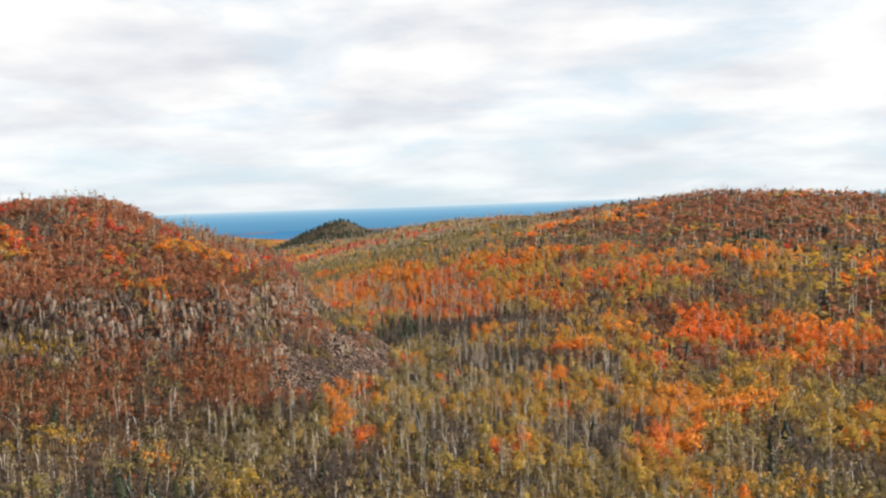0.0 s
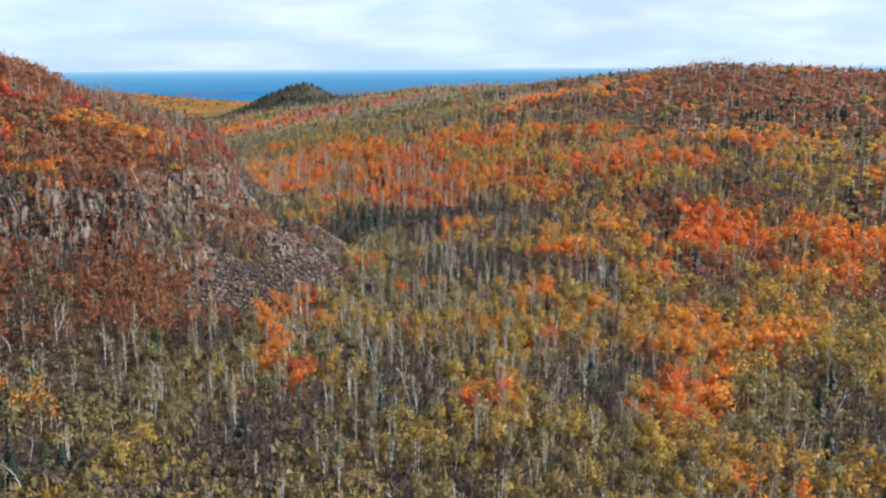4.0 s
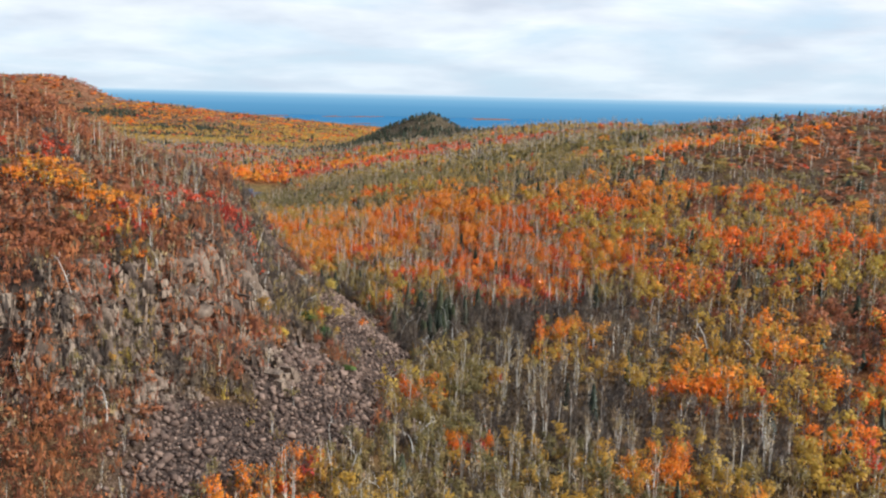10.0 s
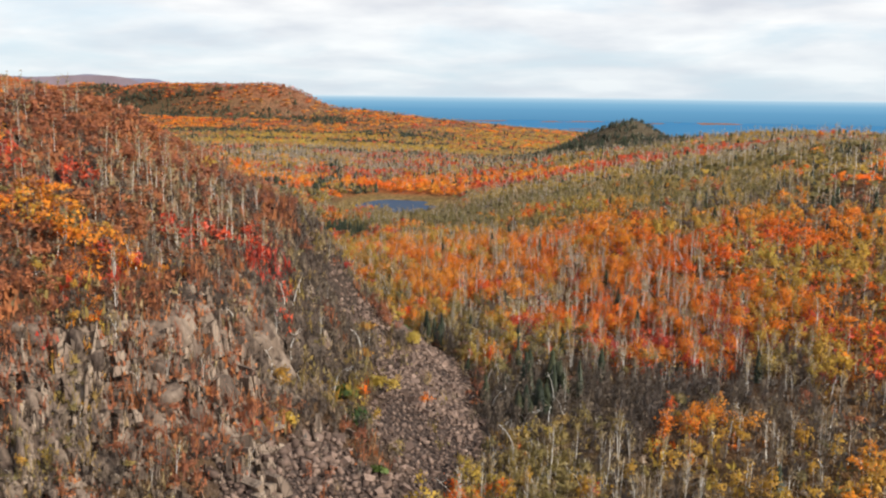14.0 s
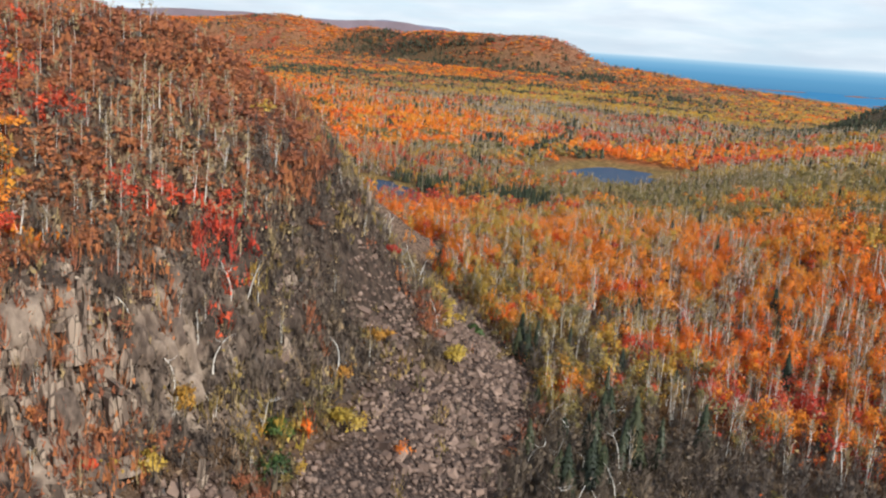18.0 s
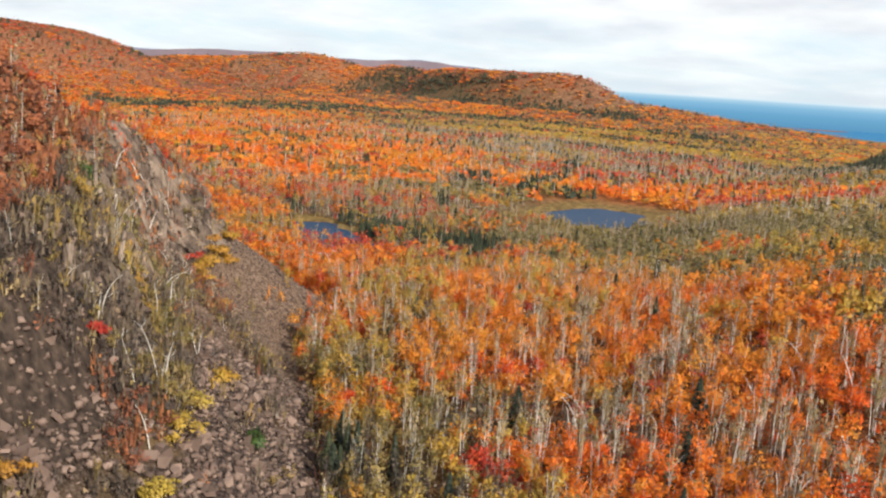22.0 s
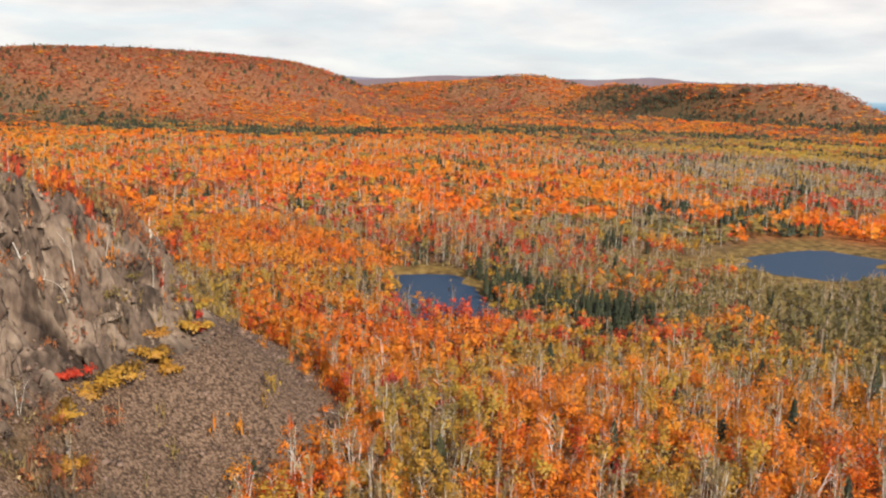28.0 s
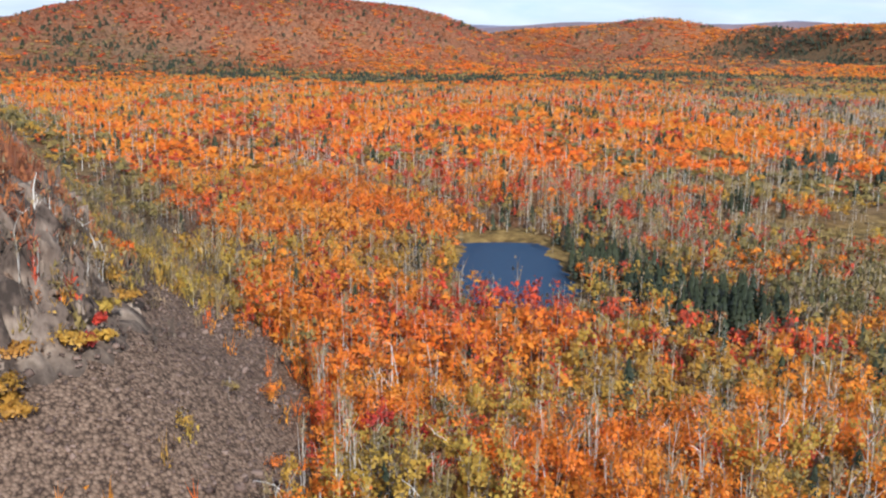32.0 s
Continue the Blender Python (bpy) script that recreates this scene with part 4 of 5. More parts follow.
def tree_mesh(name, part, mat):
    co, fs, nn = part
    me = bpy.data.meshes.new(name)
    me.from_pydata(co.tolist(), [], fs.tolist())
    me.attributes.new("out", "FLOAT_VECTOR", "POINT").data.foreach_set("vector", np.ascontiguousarray(nn, np.float32).ravel())
    me.materials.append(mat)
    return me


def plant_forest():
    rs = np.random.RandomState(11)
    sets = []
    # gap between trees, nearest and farthest distance
    for level, (gap, lo, hi, box) in enumerate(((3.4, 0, 172, (-260, 230, 150, 780)), (3.5, 172, 430, (-560, 330, 150, 1050)),
                                                (4.6, 430, 1000, (-1150, 600, 300, 1650)), (6.3, 1000, 1700, (-1950, 900, 400, 2300)), (8.0, 1700, 3900, (-3600, 900, 400, 3700)))):
        level = min(level, 3)
        x, y = scatter(rs, *box, gap)
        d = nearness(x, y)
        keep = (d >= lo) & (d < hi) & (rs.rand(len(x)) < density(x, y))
        sets.append((level, x[keep], y[keep], d[keep]))
    # country on the far sides, thinly wooded
    x, y = scatter(rs, -1500, 1500, -900, 1500, 11)
    keep = (nearness(x, y) > 8e3) & (rs.rand(len(x)) < density(x, y)) & (np.hypot(x, y - 300) < 850)
    keep &= ~((np.abs(x - 20) < 60) & (y < 640) & (land(x, y) > 60))
    sets.append((3, x[keep], y[keep], np.full(keep.sum(), 9e3)))
    single = {"orange": 150, "red": 80, "yellow": 200, "olive": 140, "birch": 130, "bare": 150, "rust": 70, "spruce": 150}
    bins = {k: {"wood": [], "crown": []} for k in KINDS}
    singles = {k: [] for k in KINDS}
    shapes = {(k, l): [template(k, s, l) for s in range(VARIANTS[l])] for k in KINDS for l in range(4)}
    for level, x, y, d in sets:
        kind = choose(rs, x, y)
        z = land(x, y)
        turn = rs.uniform(0, 6.28, len(x))
        tone = np.clip(0.95 * fbm(x + 300, y, 30, 2) + 0.26 * rs.rand(len(x)) - 0.1, 0, .999)
        size = rs.uniform(.75, 1.25, len(x)) * (1.0, 1.0, 1.12, 1.3)[level] * np.where(d > 1700, 1.4, 1.0)
        tall = rs.uniform(.7, 1.2, len(x)) * (1.0, 1.0, .86, .66)[level]
        rd, _ = rim_distance(x, y)
        small = np.where((rd > -50) & (rd < 6), .55, np.where(rd >= 6, .74, 1.0)) * (1 - .45 * blob(x, y, -138, 1425, 80, 80)) * (1 - .5 * blob(x, y, -50, 252, 50, 42))
        size, tall = size * np.where((rd > -50) & (rd < 6), .75, 1.0) * (1 - .3 * blob(x, y, -138, 1425, 80, 80)), tall * small
        tall = tall * (1 - .3 * step(60, 140, x) * step(560, 680, y)) * (1 + .15 * blob(x, y, -255, 750, 45, 12, -29))
        for n, k in enumerate(KINDS):
            idx = np.nonzero(kind == n)[0]
            if level == 0:
                order = idx[np.argsort(d[idx])]
                for q in order[:single[k]]:
                    singles[k].append((x[q], y[q], z[q], turn[q], size[q], tall[q]))
                idx = order[single[k]:]
            var = rs.randint(0, VARIANTS[level], len(idx))
            for s in range(VARIANTS[level]):
                q = idx[var == s]
                wood, crown = shapes[k, level][s]
                a = (x[q], y[q], z[q], turn[q], size[q], tall[q], tone[q])
                bins[k]["wood"].append(merge(wood, *a))
                bins[k]["crown"].append(merge(crown, *a))
    for k in KINDS:
        for what, mat in (("wood", WOOD[k]), ("crown", LEAF[k])):
            o, co, fs, tn, out = 0, [], [], [], []
            for c, f, t, v in bins[k][what]:
                co.append(c); fs.append(f + o); tn.append(t); out.append(v); o += len(c)
            co, fs, tn, out = np.concatenate(co), np.concatenate(fs), np.concatenate(tn), np.concatenate(out)
            noun = {"wood": "trunks", "crown": "foliage"}[what]
            ob = mesh_object(f"{k}_forest_{noun}", co, fs.ravel(), np.full(len(fs), fs.shape[1]), mat, [("tone", tn)] + ([("out", out)] if what == "crown" else []))
            tagged(ob, f"{TREE_LABEL[k][0].split(' ')[0]} woodland {noun} covering the valley and ridges", "forest", kind="stuff")
    # the nearest trees, one by one
    for k in KINDS:
        kinds = []
        for s in range(VARIANTS[0]):
            wood, crown = shapes[k, 0][s]
            kinds.append((tree_mesh(f"{k}_trunk", wood, WOOD[k]), tree_mesh(f"{k}_crown", crown, LEAF[k])))
        label, category = TREE_LABEL[k]
        for i, (x, y, z, turn, size, tall) in enumerate(singles[k]):
            wood, crown = kinds[i % VARIANTS[0]]
            root = new(category.replace(" ", "_"))
            root.empty_display_size = 0.5
            root.matrix_basis = Matrix.LocRotScale((x, y, z), Euler((0, 0, turn)), (size, size, tall))
            tagged(root, label, category, f"{k} trees of the valley")
            for name, me in (("trunk", wood), ("crown", crown)):
                p = new(name, me)
                p.parent = root


plant_forest()


# ---------------------------------------------------------------- undergrowth
def plant_shrubs():
    """Low brush under the trees, and wispy stems over the cliff and along the scree."""
    rs = np.random.RandomState(23)
    x, y = scatter(rs, -330, 260, 170, 900, 2.0)
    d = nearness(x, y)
    rd, _ = rim_distance(x, y)
    k = np.where(rd > -58, np.where(rd > 6, .5, 1.0), 0.34) + .5 * blob(x, y, -75, 490, 30, 28) + .8 * blob(x, y, -50, 252, 54, 46)
    k = k * (1 - .7 * blob(x, y, -168, 594, 24, 28))
    k = k * (1 - 0.96 * scree(x, y))
    for p, r in ((POND_A, 1.25), (POND_B, 1.25)):
        k = k * step(r - 0.1, r, pond_field(x, y, p))
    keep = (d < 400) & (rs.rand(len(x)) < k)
    x, y, rd = x[keep], y[keep], rd[keep]
    z = land(x, y)
    kind = choose(rs, x, y)
    steep = (rd > -58) & (rd < 4)
    for n, name in enumerate(KINDS):
        if name in ("spruce",):
            continue
        co, fs, tn, out, o = [], [], [], [], 0
        for s in range(6):
            r2 = np.random.RandomState(90 + s)
            c = r2.normal(0, 1, (6, 3)) * (.55, .55, .35) + (0, 0, .8)
            low = clumps(r2, np.maximum(c, (-9, -9, .15)), .8, 0, 1.3, .4)
            tw = twigs(r2, 9, 2.4, 1.6, .05, 1.6)
            c2 = clumps(r2, r2.normal(0, 1, (11, 3)) * (.7, .7, .6) + (0, 0, 1.3), .40, 0, 1.5, .2)
            wisp = np.concatenate([tw[0], c2[0]]), np.concatenate([tw[1], c2[1] + len(tw[0])]), np.concatenate([tw[2], c2[2]])
            for tm, sel in ((low, np.nonzero((kind == n) & ~steep)[0]), (wisp, np.nonzero((kind == n) & steep)[0])):
                q = sel[s::6]
                k = 1.25 if tm is wisp else 1.3
                a = merge(tm, x[q], y[q], z[q], rs.uniform(0, 6.28, len(q)), k * rs.uniform(.6, 1.3, len(q)), k * rs.uniform(.6, 1.6, len(q)), rs.rand(len(q)))
                co.append(a[0]); fs.append(a[1] + o); tn.append(a[2]); out.append(a[3]); o += len(a[0])
        co, fs = np.concatenate(co), np.concatenate(fs)
        ob = mesh_object(f"{name}_undergrowth", co, fs.ravel(), np.full(len(fs), 3), LEAF[name], [("tone", np.concatenate(tn)), ("out", np.concatenate(out))])
        tagged(ob, f"low {TREE_LABEL[name][0].split(' ')[0]} brush on the forest floor", "undergrowth", kind="stuff")


plant_shrubs()


# ---------------------------------------------------------------- bent and fallen birches
def bent_birch_meshes(seed):
    """Trunk and three branches."""
    rs = np.random.RandomState(400 + seed)
    n, h = 8, rs.uniform(8, 12)
    bend = rs.uniform(.5, 1.25) if seed % 3 else rs.uniform(.15, .4)
    pts, p, a = [], np.array([0., 0., -.3]), 0.06
    for k in range(n):
        pts.append(tuple(p))
        p = p + np.array([math.sin(a), 0.06 * rs.normal(), math.cos(a)]) * h / n
        a += bend * 2 / n * (0.5 + k / n)
    out = [("trunk", tree_mesh("bent_trunk", tube(pts, np.linspace(.16, .04, n), 5), BARK_BIRCH))]
    for _ in range(3):
        k = rs.randint(3, n)
        b, l = rs.uniform(0, 6.28), rs.uniform(1.4, 2.8)
        q = np.array(pts[k])
        mid = q + (math.cos(b) * l * .4, math.sin(b) * l * .4, l * .2)
        end = q + (math.cos(b + .3) * l * .8, math.sin(b + .3) * l * .8, l * .5)
        out.append(("branch", tree_mesh("bent_branch", tube([tuple(q), tuple(mid), tuple(end)], [.06, .045, .015], 3), BARK_BIRCH)))
    return out


def place_bent_birches():
    rs = np.random.RandomState(31)
    meshes = [bent_birch_meshes(s) for s in range(9)]
    x, y = rs.uniform(-230, 130, 4000), rs.uniform(215, 770, 4000)
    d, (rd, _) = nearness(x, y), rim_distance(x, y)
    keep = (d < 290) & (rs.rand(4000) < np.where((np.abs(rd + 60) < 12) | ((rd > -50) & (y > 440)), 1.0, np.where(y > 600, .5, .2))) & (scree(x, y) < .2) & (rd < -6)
    keep &= (pond_field(x, y, POND_B) > 2)
    for i in np.nonzero(keep)[0][:400]:
        ob = new("bent_birch")
        s = rs.uniform(.7, 1.15)
        ob.matrix_basis = Matrix.LocRotScale((x[i], y[i], float(land(x[i], y[i]))), Euler((rs.normal(0, .1), rs.normal(0, .12), rs.uniform(0, 6.28))), (s, s, s))
        tagged(ob, "dead white birch bent over in an arch, bare of leaves", "dead tree", "bent birches of the valley")
        for name, me in meshes[i % 9]:
            p = new(name, me)
            p.parent = ob


place_bent_birches()


# ---------------------------------------------------------------- rock: scree blocks and cliff columns
def block_mesh(name, seed, mat):
    """An angular split stone: a box with pushed corners, some of them broken off."""
    rs = np.random.RandomState(600 + seed)
    bm = bmesh.new()
    bmesh.ops.create_cube(bm, size=1.5)
    sx, sy, sz = rs.uniform(.75, 1.25), rs.uniform(.6, 1.0), rs.uniform(.45, .85)
    for v in bm.verts:
        k = rs.uniform(.5, .75) if rs.rand() < .3 else rs.uniform(.85, 1.1)
        v.co = (v.co.x * sx * k + rs.normal(0, .08), v.co.y * sy * k + rs.normal(0, .08), v.co.z * sz * k + rs.normal(0, .06))
    bmesh.ops.triangulate(bm, faces=bm.faces[:])
    me = bpy.data.meshes.new(name)
    bm.to_mesh(me); bm.free()
    me.materials.append(mat)
    return me


def column_mesh(seed):
    """A fractured upright block: three or four split prisms standing against one another, broken off at different heights."""
    rs = np.random.RandomState(700 + seed)
    co, fs = [], []
    cuts = np.cumsum([0] + list(rs.uniform(.6, 1.4, 3 + seed % 2)))
    cuts = cuts / cuts[-1] - .5
    for a, b in zip(cuts, cuts[1:]):
        front, back = -.5 + rs.uniform(-.3, .35), .5
        top = rs.uniform(.4, 1.0)
        slant, tilt = rs.normal(0, .10), rs.uniform(-.18, -.02)
        o = len(co)
        cut = top * rs.uniform(.35, .75)
        for z, w in ((0, 1.1), (cut, 1.02), (cut + .03, rs.uniform(.72, .95)), (top, rs.uniform(.68, .92))):
            for px, py in ((a, front + rs.normal(0, .06)), (b, front + rs.normal(0, .06)), (b, back), (a, back)):
                tip = slant * (px - a) / (b - a) + tilt * -py if z == top else 0
                co.append((px * w + rs.normal(0, .025), py * w + rs.normal(0, .025), z + tip))
        for k in (0, 4, 8):
            for j in range(4):
                q = (j + 1) % 4
                fs.append((o + k + j, o + k + q, o + k + 4 + q, o + k + 4 + j))
        fs.append((o + 12, o + 13, o + 14, o + 15))
    me = bpy.data.meshes.new("rock_column")
    me.from_pydata(co, [], fs)
    me.materials.append(ROCK)
    return me


def as_arrays(me):
    co = np.array([v.co[:] for v in me.vertices])
    return co, [tuple(p.vertices) for p in me.polygons]


def lay(name, rows, meshes, count, parent, rest_name, rest_label, rest_cat):
    """rows of (position, turn, scale); the first few as parts, the others joined."""
    for i, (p, e, s) in enumerate(rows[:count]):
        ob = new(name, meshes[i % len(meshes)])
        ob.matrix_basis = Matrix.LocRotScale(p, Euler(e), s)
        ob.parent = parent
    arrays = [as_arrays(m) for m in meshes]
    co, flat, counts, o = [], [], [], 0
    for i, (p, e, s) in enumerate(rows[count:]):
        c, f = arrays[i % len(arrays)]
        m = np.array(Euler(e).to_matrix())
        co.append((c * s) @ m.T + p)
        for q in f:
            flat += [v + o for v in q]; counts.append(len(q))
        o += len(c)
    ob = mesh_object(rest_name, np.concatenate(co), np.array(flat), np.array(counts), meshes[0].materials[0])
    tagged(ob, rest_label, rest_cat, kind="stuff")


def lay_scree():
    rs = np.random.RandomState(41)
    x, y = scatter(rs, -270, 20, 345, 690, 1.0)
    k = scree(x, y)
    rd, _ = rim_distance(x, y)
    loose = .42 * step(-52, -44, rd) * step(2, -8, rd) * step(450, 475, y) * step(.40, .56, fbm(x, y, 14, 2)) * (x > -150)
    keep = (rs.rand(len(x)) < np.maximum(k * np.where(x < -105, .5, .86), loose)) & ((k > .15) | (k < .02))
    x, y = x[keep], y[keep]
    z = land(x, y)
    size = np.where(x < -105, .27, .54) * np.exp(rs.normal(0, .42, len(x))) * (.8 + .6 * vnoise(x, y, 12.0))
    size = np.minimum(np.where(rs.rand(len(x)) < .025, size * 1.5, size), 1.6)
    order = np.argsort(-(size * step(420, 440, y) * step(600, 560, y)))
    rows = [((x[i], y[i], z[i] + size[i] * .25), (rs.normal(0, .45), rs.normal(0, .45), rs.uniform(0, 6.28)), (size[i], size[i], size[i])) for i in order]
    lay("boulder", rows, [block_mesh("boulder", s, BOULDER) for s in range(12)], 300, ground, "scree_stones", "purplish grey broken basalt blocks lying on the scree slope", "boulders")


def cell(i, j, k=0):
    return TABLE[(np.asarray(i, int) * 7 + k * 13) % 256, (np.asarray(j, int) * 11 + k * 29) % 256]


def cliff_material():
    """Fractured basalt, with soil and fallen leaves where it is not bare."""
    m, nt, bsdf, out = material("basalt_cliff")
    n = noise_node(nt, 0.9, 7)
    mp = nt.nodes.new("ShaderNodeMapping")
    mp.inputs["Scale"].default_value = (1, 1, 0.3)
    nt.links.new(n.inputs["Vector"].links[0].from_socket, mp.inputs["Vector"])
    wire(nt, mp, 0, n, "Vector")
    n2 = noise_node(nt, 0.12, 4)
    face = nt.nodes.new("ShaderNodeAttribute"); face.attribute_name = "shade"
    t = math_node(nt, "ADD", math_node(nt, "MULTIPLY", n.outputs["Fac"], 0.5), math_node(nt, "ADD", math_node(nt, "MULTIPLY", n2.outputs["Fac"], 0.22), math_node(nt, "MULTIPLY", face.outputs["Fac"], 0.28)))
    stone = ramp(nt, [(0.34, (0.05, 0.037, 0.029)), (0.45, (0.125, 0.09, 0.069)), (0.57, (0.22, 0.163, 0.122)), (0.74, (0.36, 0.28, 0.21))])
    nt.links.new(t, stone.inputs[0])
    soil = ramp(nt, [(0.35, (0.025, 0.018, 0.014)), (0.55, (0.06, 0.042, 0.032)), (0.8, (0.115, 0.08, 0.055))])
    nt.links.new(n.outputs["Fac"], soil.inputs[0])
    att = nt.nodes.new("ShaderNodeAttribute"); att.attribute_name = "bare"
    nt.links.new(mix_rgb(nt, att.outputs["Fac"], soil.outputs[0], stone.outputs[0]), bsdf.inputs["Base Color"])
    bsdf.inputs["Roughness"].default_value = 0.95
    bsdf.inputs["Specular IOR Level"].default_value = 0.15
    bn = nt.nodes.new("ShaderNodeBump")
    bn.inputs["Strength"].default_value, bn.inputs["Distance"].default_value = 0.7, 0.5
    nt.links.new(n.outputs["Fac"], bn.inputs["Height"])
    nt.links.new(bn.outputs[0], bsdf.inputs["Normal"])
    return m


def build_cliff():
    """The broken rock face below the rim: columns with ledges and clefts, standing out of the slope."""
    pts = np.array([p[:2] for p in RIM[1:-2]], float)
    seg = np.hypot(*np.diff(pts, axis=0).T)
    arc = np.concatenate([[0], np.cumsum(seg)])
    s = np.arange(60, arc[-1] - 10, 0.5)
    px, py = np.interp(s, arc, pts[:, 0]), np.interp(s, arc, pts[:, 1])
    # rounded corners
    ker = np.hanning(37); ker /= ker.sum()
    pad = lambda v: np.convolve(np.pad(v, 18, mode="edge"), ker, "valid")
    px, py = pad(px), pad(py)
    tx, ty = np.gradient(px), np.gradient(py)
    l = np.hypot(tx, ty)
    nx, ny = ty / l, -tx / l                                   # outwards, to the valley
    rows = np.linspace(-3.5, 31, 50)                           # metres out from the rim
    S, Q = np.meshgrid(s, rows)
    X, Y = px[None] + nx[None] * Q, py[None] + ny[None] * Q
    Z = land(X, Y)
    w = fbm(S, Z * 0.35, 16, 2)
    col = np.floor(S / 2.3 + 0.9 * vnoise(S, Z, 7.0))
    led = np.floor((Z + 6 * cell(col, 3)) / (2.2 + 3.5 * cell(col, 5)))
    fine = np.floor(S / 1.1 + 0.5 * vnoise(S, Z, 3.0))
    big = np.floor(S / 7.5 + 0.8 * vnoise(S, Z, 12.0))
    bare = step(0.40, 0.54, w + 0.12 * np.exp(-((Q - 8) / 8) ** 2))
    bare = bare * step(27, 18, Q) * step(-3.5, -1, Q) * (.15 + .85 * np.maximum(step(472, 448, Y + .3 * (X + 60)), step(530, 556, Y)))
    a = S / 2.3 + 0.9 * vnoise(S, Z, 7.0)
    cleft = step(0.30, 0.05, a - np.floor(a)) * step(0.2, 0.45, cell(col, led, 8))
    push = 2.8 * cell(col, led, 1) + 1.2 * cell(fine, led * 3, 2) + 2.2 * cell(big, np.floor(led / 2), 3) - 2.8 - 2.6 * cleft
    push = push * (0.12 + 0.88 * bare) * step(27, 23, Q) * step(-3.5, -2, Q)
    X, Y = X + nx[None] * push, Y + ny[None] * push
    Z = Z + 0.25 * push + 0.05 + 0.5 * (cell(col, led, 4) - 0.5) * bare - 1.4 * step(21, 26, Q) - 0.6 * (1 - step(-3.5, -2.2, Q))
    m, n = S.shape
    i = np.arange(m * n).reshape(m, n)
    quads = np.stack([i[:-1, :-1], i[1:, :-1], i[1:, 1:], i[:-1, 1:]], -1).reshape(-1, 4)
    ob = mesh_object("cliff", np.stack([X.ravel(), Y.ravel(), Z.ravel()], 1), quads.ravel(), np.full(len(quads), 4), cliff_material(),
                     [("bare", bare.ravel()), ("shade", cell(col, led, 6).ravel())])
    return tagged(ob, "weathered tan and grey basalt cliff with upright cracks and brushy ledges", "cliff", kind="structure")


cliff = build_cliff()


def raise_columns():
    """Upright fractured columns stepping down the cliff in terraces."""
    rs = np.random.RandomState(43)
    x, y = scatter(rs, -320, -30, 345, 655, 1.9)
    d, _ = rim_distance(x, y)
    e = 3.0
    gx = rim_distance(x + e, y)[0] - rim_distance(x - e, y)[0]
    gy = rim_distance(x, y + e)[0] - rim_distance(x, y - e)[0]
    l = np.hypot(gx, gy) + 1e-6
    gx, gy = gx / l, gy / l
    rock = fbm(x, y, 15, 2)
    low = 12 * step(475, 440, y)
    face = step(-22, -13, d + low) * step(3, 0, d) * (.06 + .94 * np.maximum(step(456, 430, y + .3 * (x + 60)), .5 * step(530, 556, y)))
    keep = rs.rand(len(x)) < face * (.03 + .85 * step(.44, .52, rock))
    x, y, d, gx, gy = x[keep], y[keep], d[keep], gx[keep], gy[keep]
    # each terrace keeps the height of its inner edge
    deep = 3.5 + 5.0 * vnoise(x, y, 11.0)
    shift = np.clip((np.ceil(d / deep + 2 * vnoise(x + 50, y, 9.0)) - d / deep - 2 * vnoise(x + 50, y, 9.0)) * deep, 0, 6.0) * rs.rand(len(x)) ** .6 * (1 - .75 * blob(x, y, -168, 598, 34, 34))
    z = land(x, y)
    top = np.minimum(land(x + gx * shift, y + gy * shift), z + 7.0) + rs.uniform(-.7, .5, len(x))
    w = np.exp(rs.normal(.75, .40, len(x)))
    h = np.maximum(top - z, .4) + 2.2 - .8 * blob(x, y, -168, 598, 34, 34)
    turn = np.arctan2(gy, gx) + rs.normal(0, .30, len(x)) + math.pi / 2
    order = np.argsort(np.hypot(x + 62, y - 440))
    rows = [((x[i], y[i], top[i] - h[i]), (rs.normal(.10, .12), rs.normal(0, .10), turn[i]), (w[i], w[i] * rs.uniform(.6, 1.4), h[i])) for i in order]
    lay("rock_column", rows, [column_mesh(s) for s in range(14)], 280, cliff, "cliff_blocks", "small tan and grey basalt blocks on the cliff", "rocks")


lay_scree()
raise_columns()


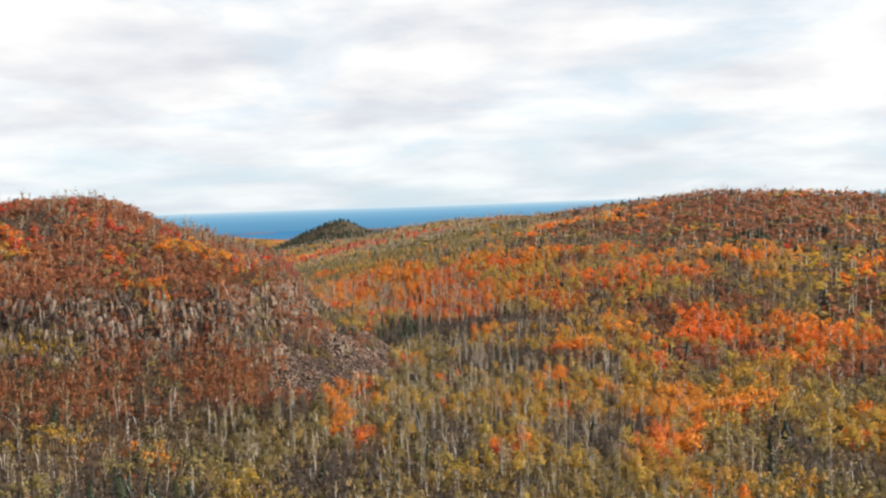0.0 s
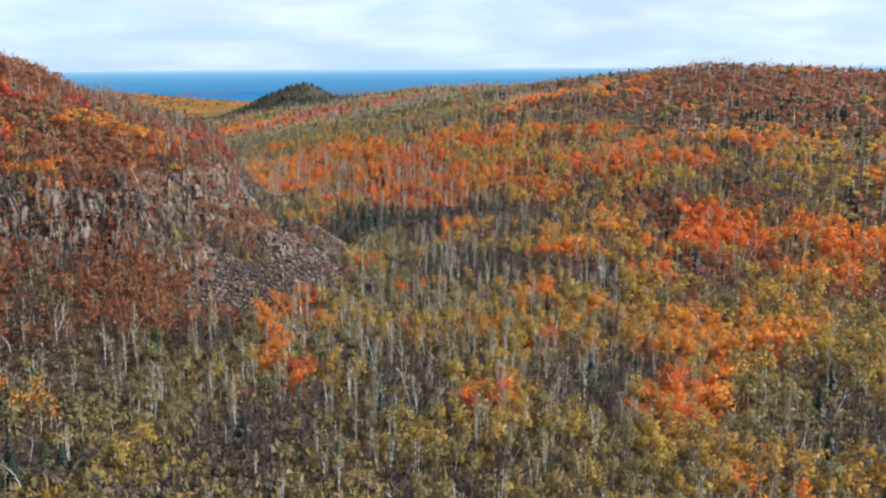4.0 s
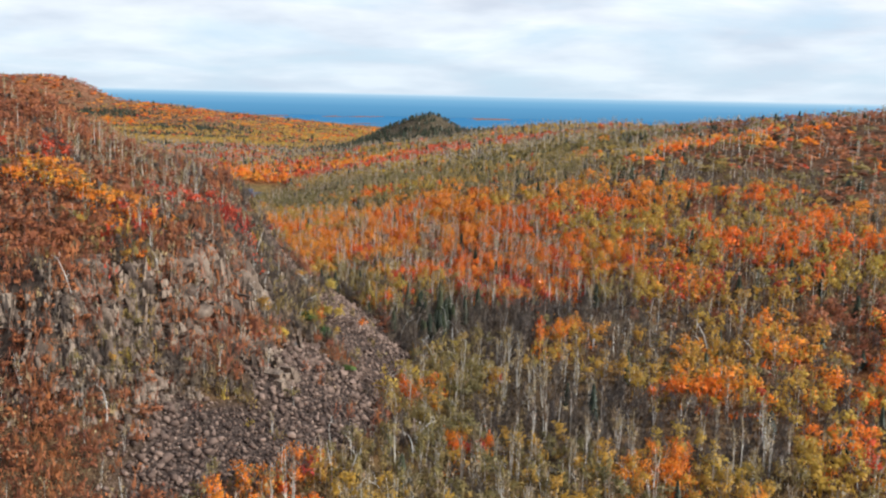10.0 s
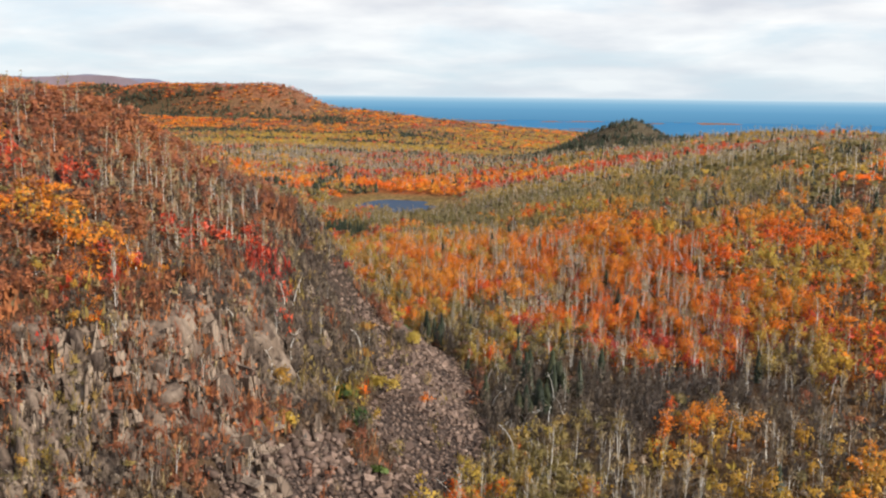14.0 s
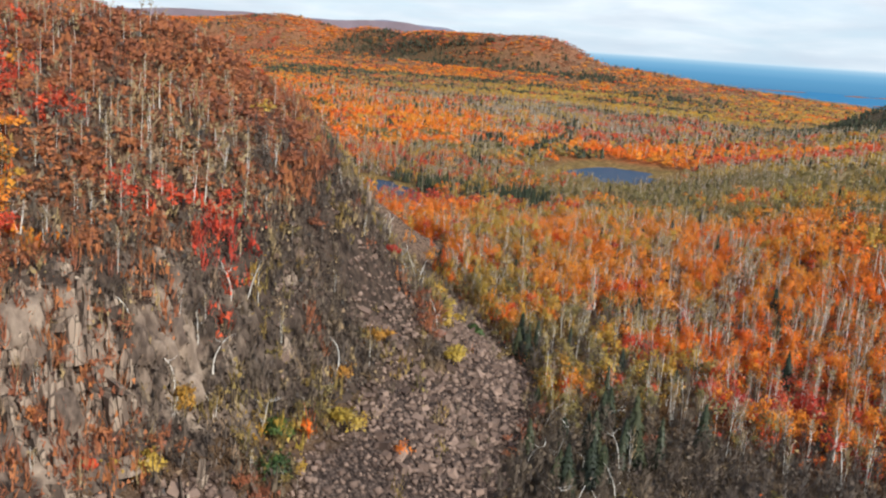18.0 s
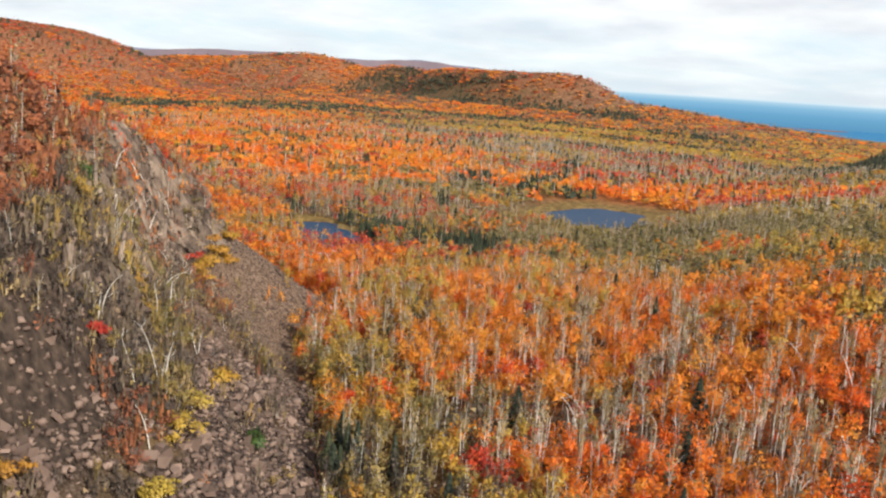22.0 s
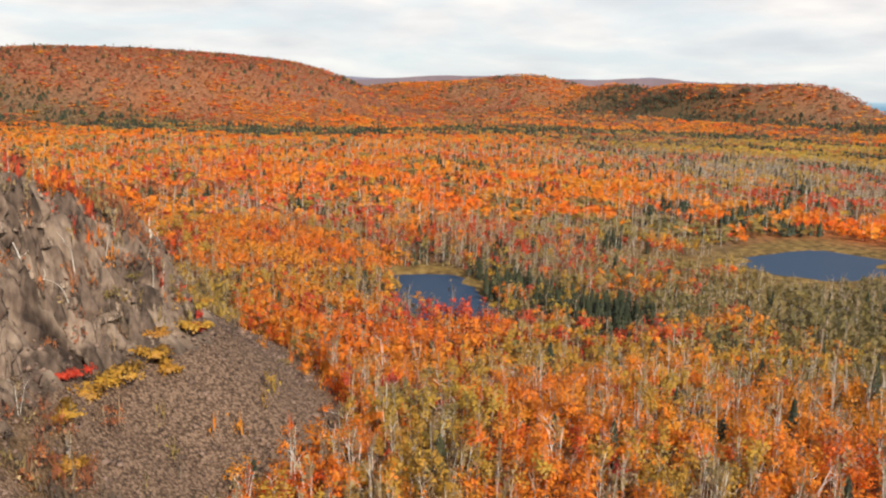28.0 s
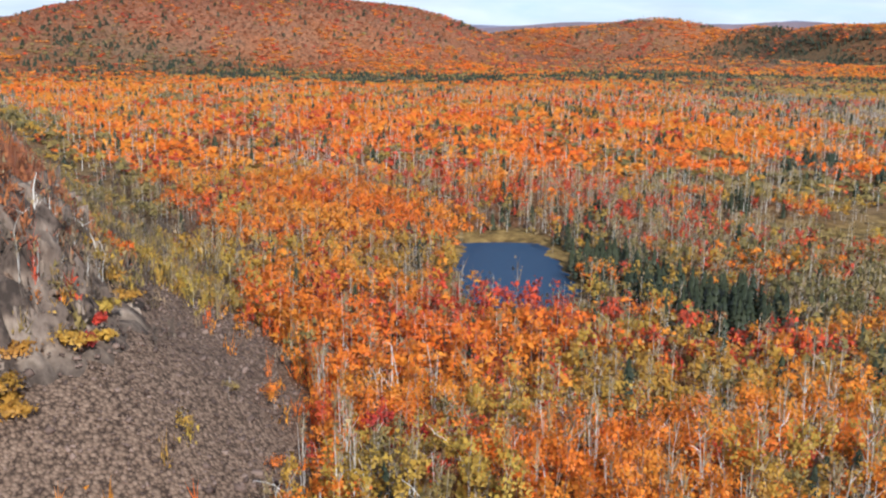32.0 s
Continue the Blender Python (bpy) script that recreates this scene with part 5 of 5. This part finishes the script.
# ---------------------------------------------------------------- single bushes on the scree
def bush(name, x, y, wide, high, mat, label, seed):
    rs = np.random.RandomState(800 + seed)
    n = 560
    lobes = rs.normal(0, .5, (7, 3)) * (wide * .5, wide * .5, high * .25) + (0, 0, high * .45)
    c = lobes[rs.randint(0, 7, n)] + rs.normal(0, .35, (n, 3)) * (wide * .35, wide * .35, high * .28)
    c[:, 2] = np.clip(c[:, 2], .2, high)
    z = float(land(x, y))
    root = new(name)
    root.location = (x, y, z)
    parts = [("stem", tube([(0, 0, -.4), (math.cos(a) * wide * .2, math.sin(a) * wide * .2, high * .6)], [.07, .02], 4), BARK_BROWN) for a in (0.3, 1.7, 2.9, 4.1, 5.4)]
    for part_name, data, m in parts + [("leaves", clumps(rs, c, .46), mat)]:
        p = new(part_name, tree_mesh(f"{name}_{part_name}", data, m))
        p.parent = root
    tagged(root, label, "bush", "bushes on the scree")


GREEN = leaf_material("green_juniper", [(0.0, (0.05, 0.095, 0.018)), (0.5, (0.095, 0.165, 0.028)), (1.0, (0.16, 0.23, 0.04))], 0.2)
for k, (x, y, w, h) in enumerate(((-37, 451, 8.5, 5.6), (-43, 456, 4.5, 3.4), (-66, 548, 4.5, 3.2), (-118, 548, 4.5, 6.0), (-28, 440, 2.6, 1.8))):
    bush("juniper_bush", x, y, w, h, GREEN, "dense dark green juniper bush on grey scree", k)
for k, (x, y, w, h) in enumerate(((-163, 616, 4.5, 2.6), (-170, 621, 4.0, 2.2), (-155, 606, 4.0, 3.0), (-186, 636, 4.2, 2.4), (-130, 590, 3.5, 2.6), (-45, 432, 3.4, 3.0), (-52, 446, 3.6, 3.2), (-40, 470, 3.8, 3.4), (-60, 527, 4.5, 3.6), (-84, 556, 4.0, 3.4), (-196, 640, 3.6, 2.2), (-150, 602, 4.0, 2.6), (-158, 610, 4.6, 2.8), (-161, 620, 3.4, 2.4), (-173, 629, 4.0, 2.4), (-178, 635, 3.2, 2.0), (-141, 594, 3.6, 2.6), (-48, 478, 3.6, 3.4), (-56, 497, 3.4, 3.4), (-50, 515, 3.6, 3.6), (-70, 538, 3.6, 3.0))):
    bush("yellow_bush", x, y, w * 1.5, h * 1.35, LEAF["yellow"], "low golden yellow bush growing among the stones", 20 + k)
for k, (x, y, w, h) in enumerate(((-175, 632, 2.6, 2.0), (-181, 634, 2.4, 2.2), (-152, 598, 3.0, 2.0), (-72, 520, 3.0, 2.2), (-48, 425, 2.8, 1.8))):
    bush("red_bush", x, y, w * 1.25, h * 1.2, LEAF["red"], "small crimson shrub at the foot of the rock", 40 + k)
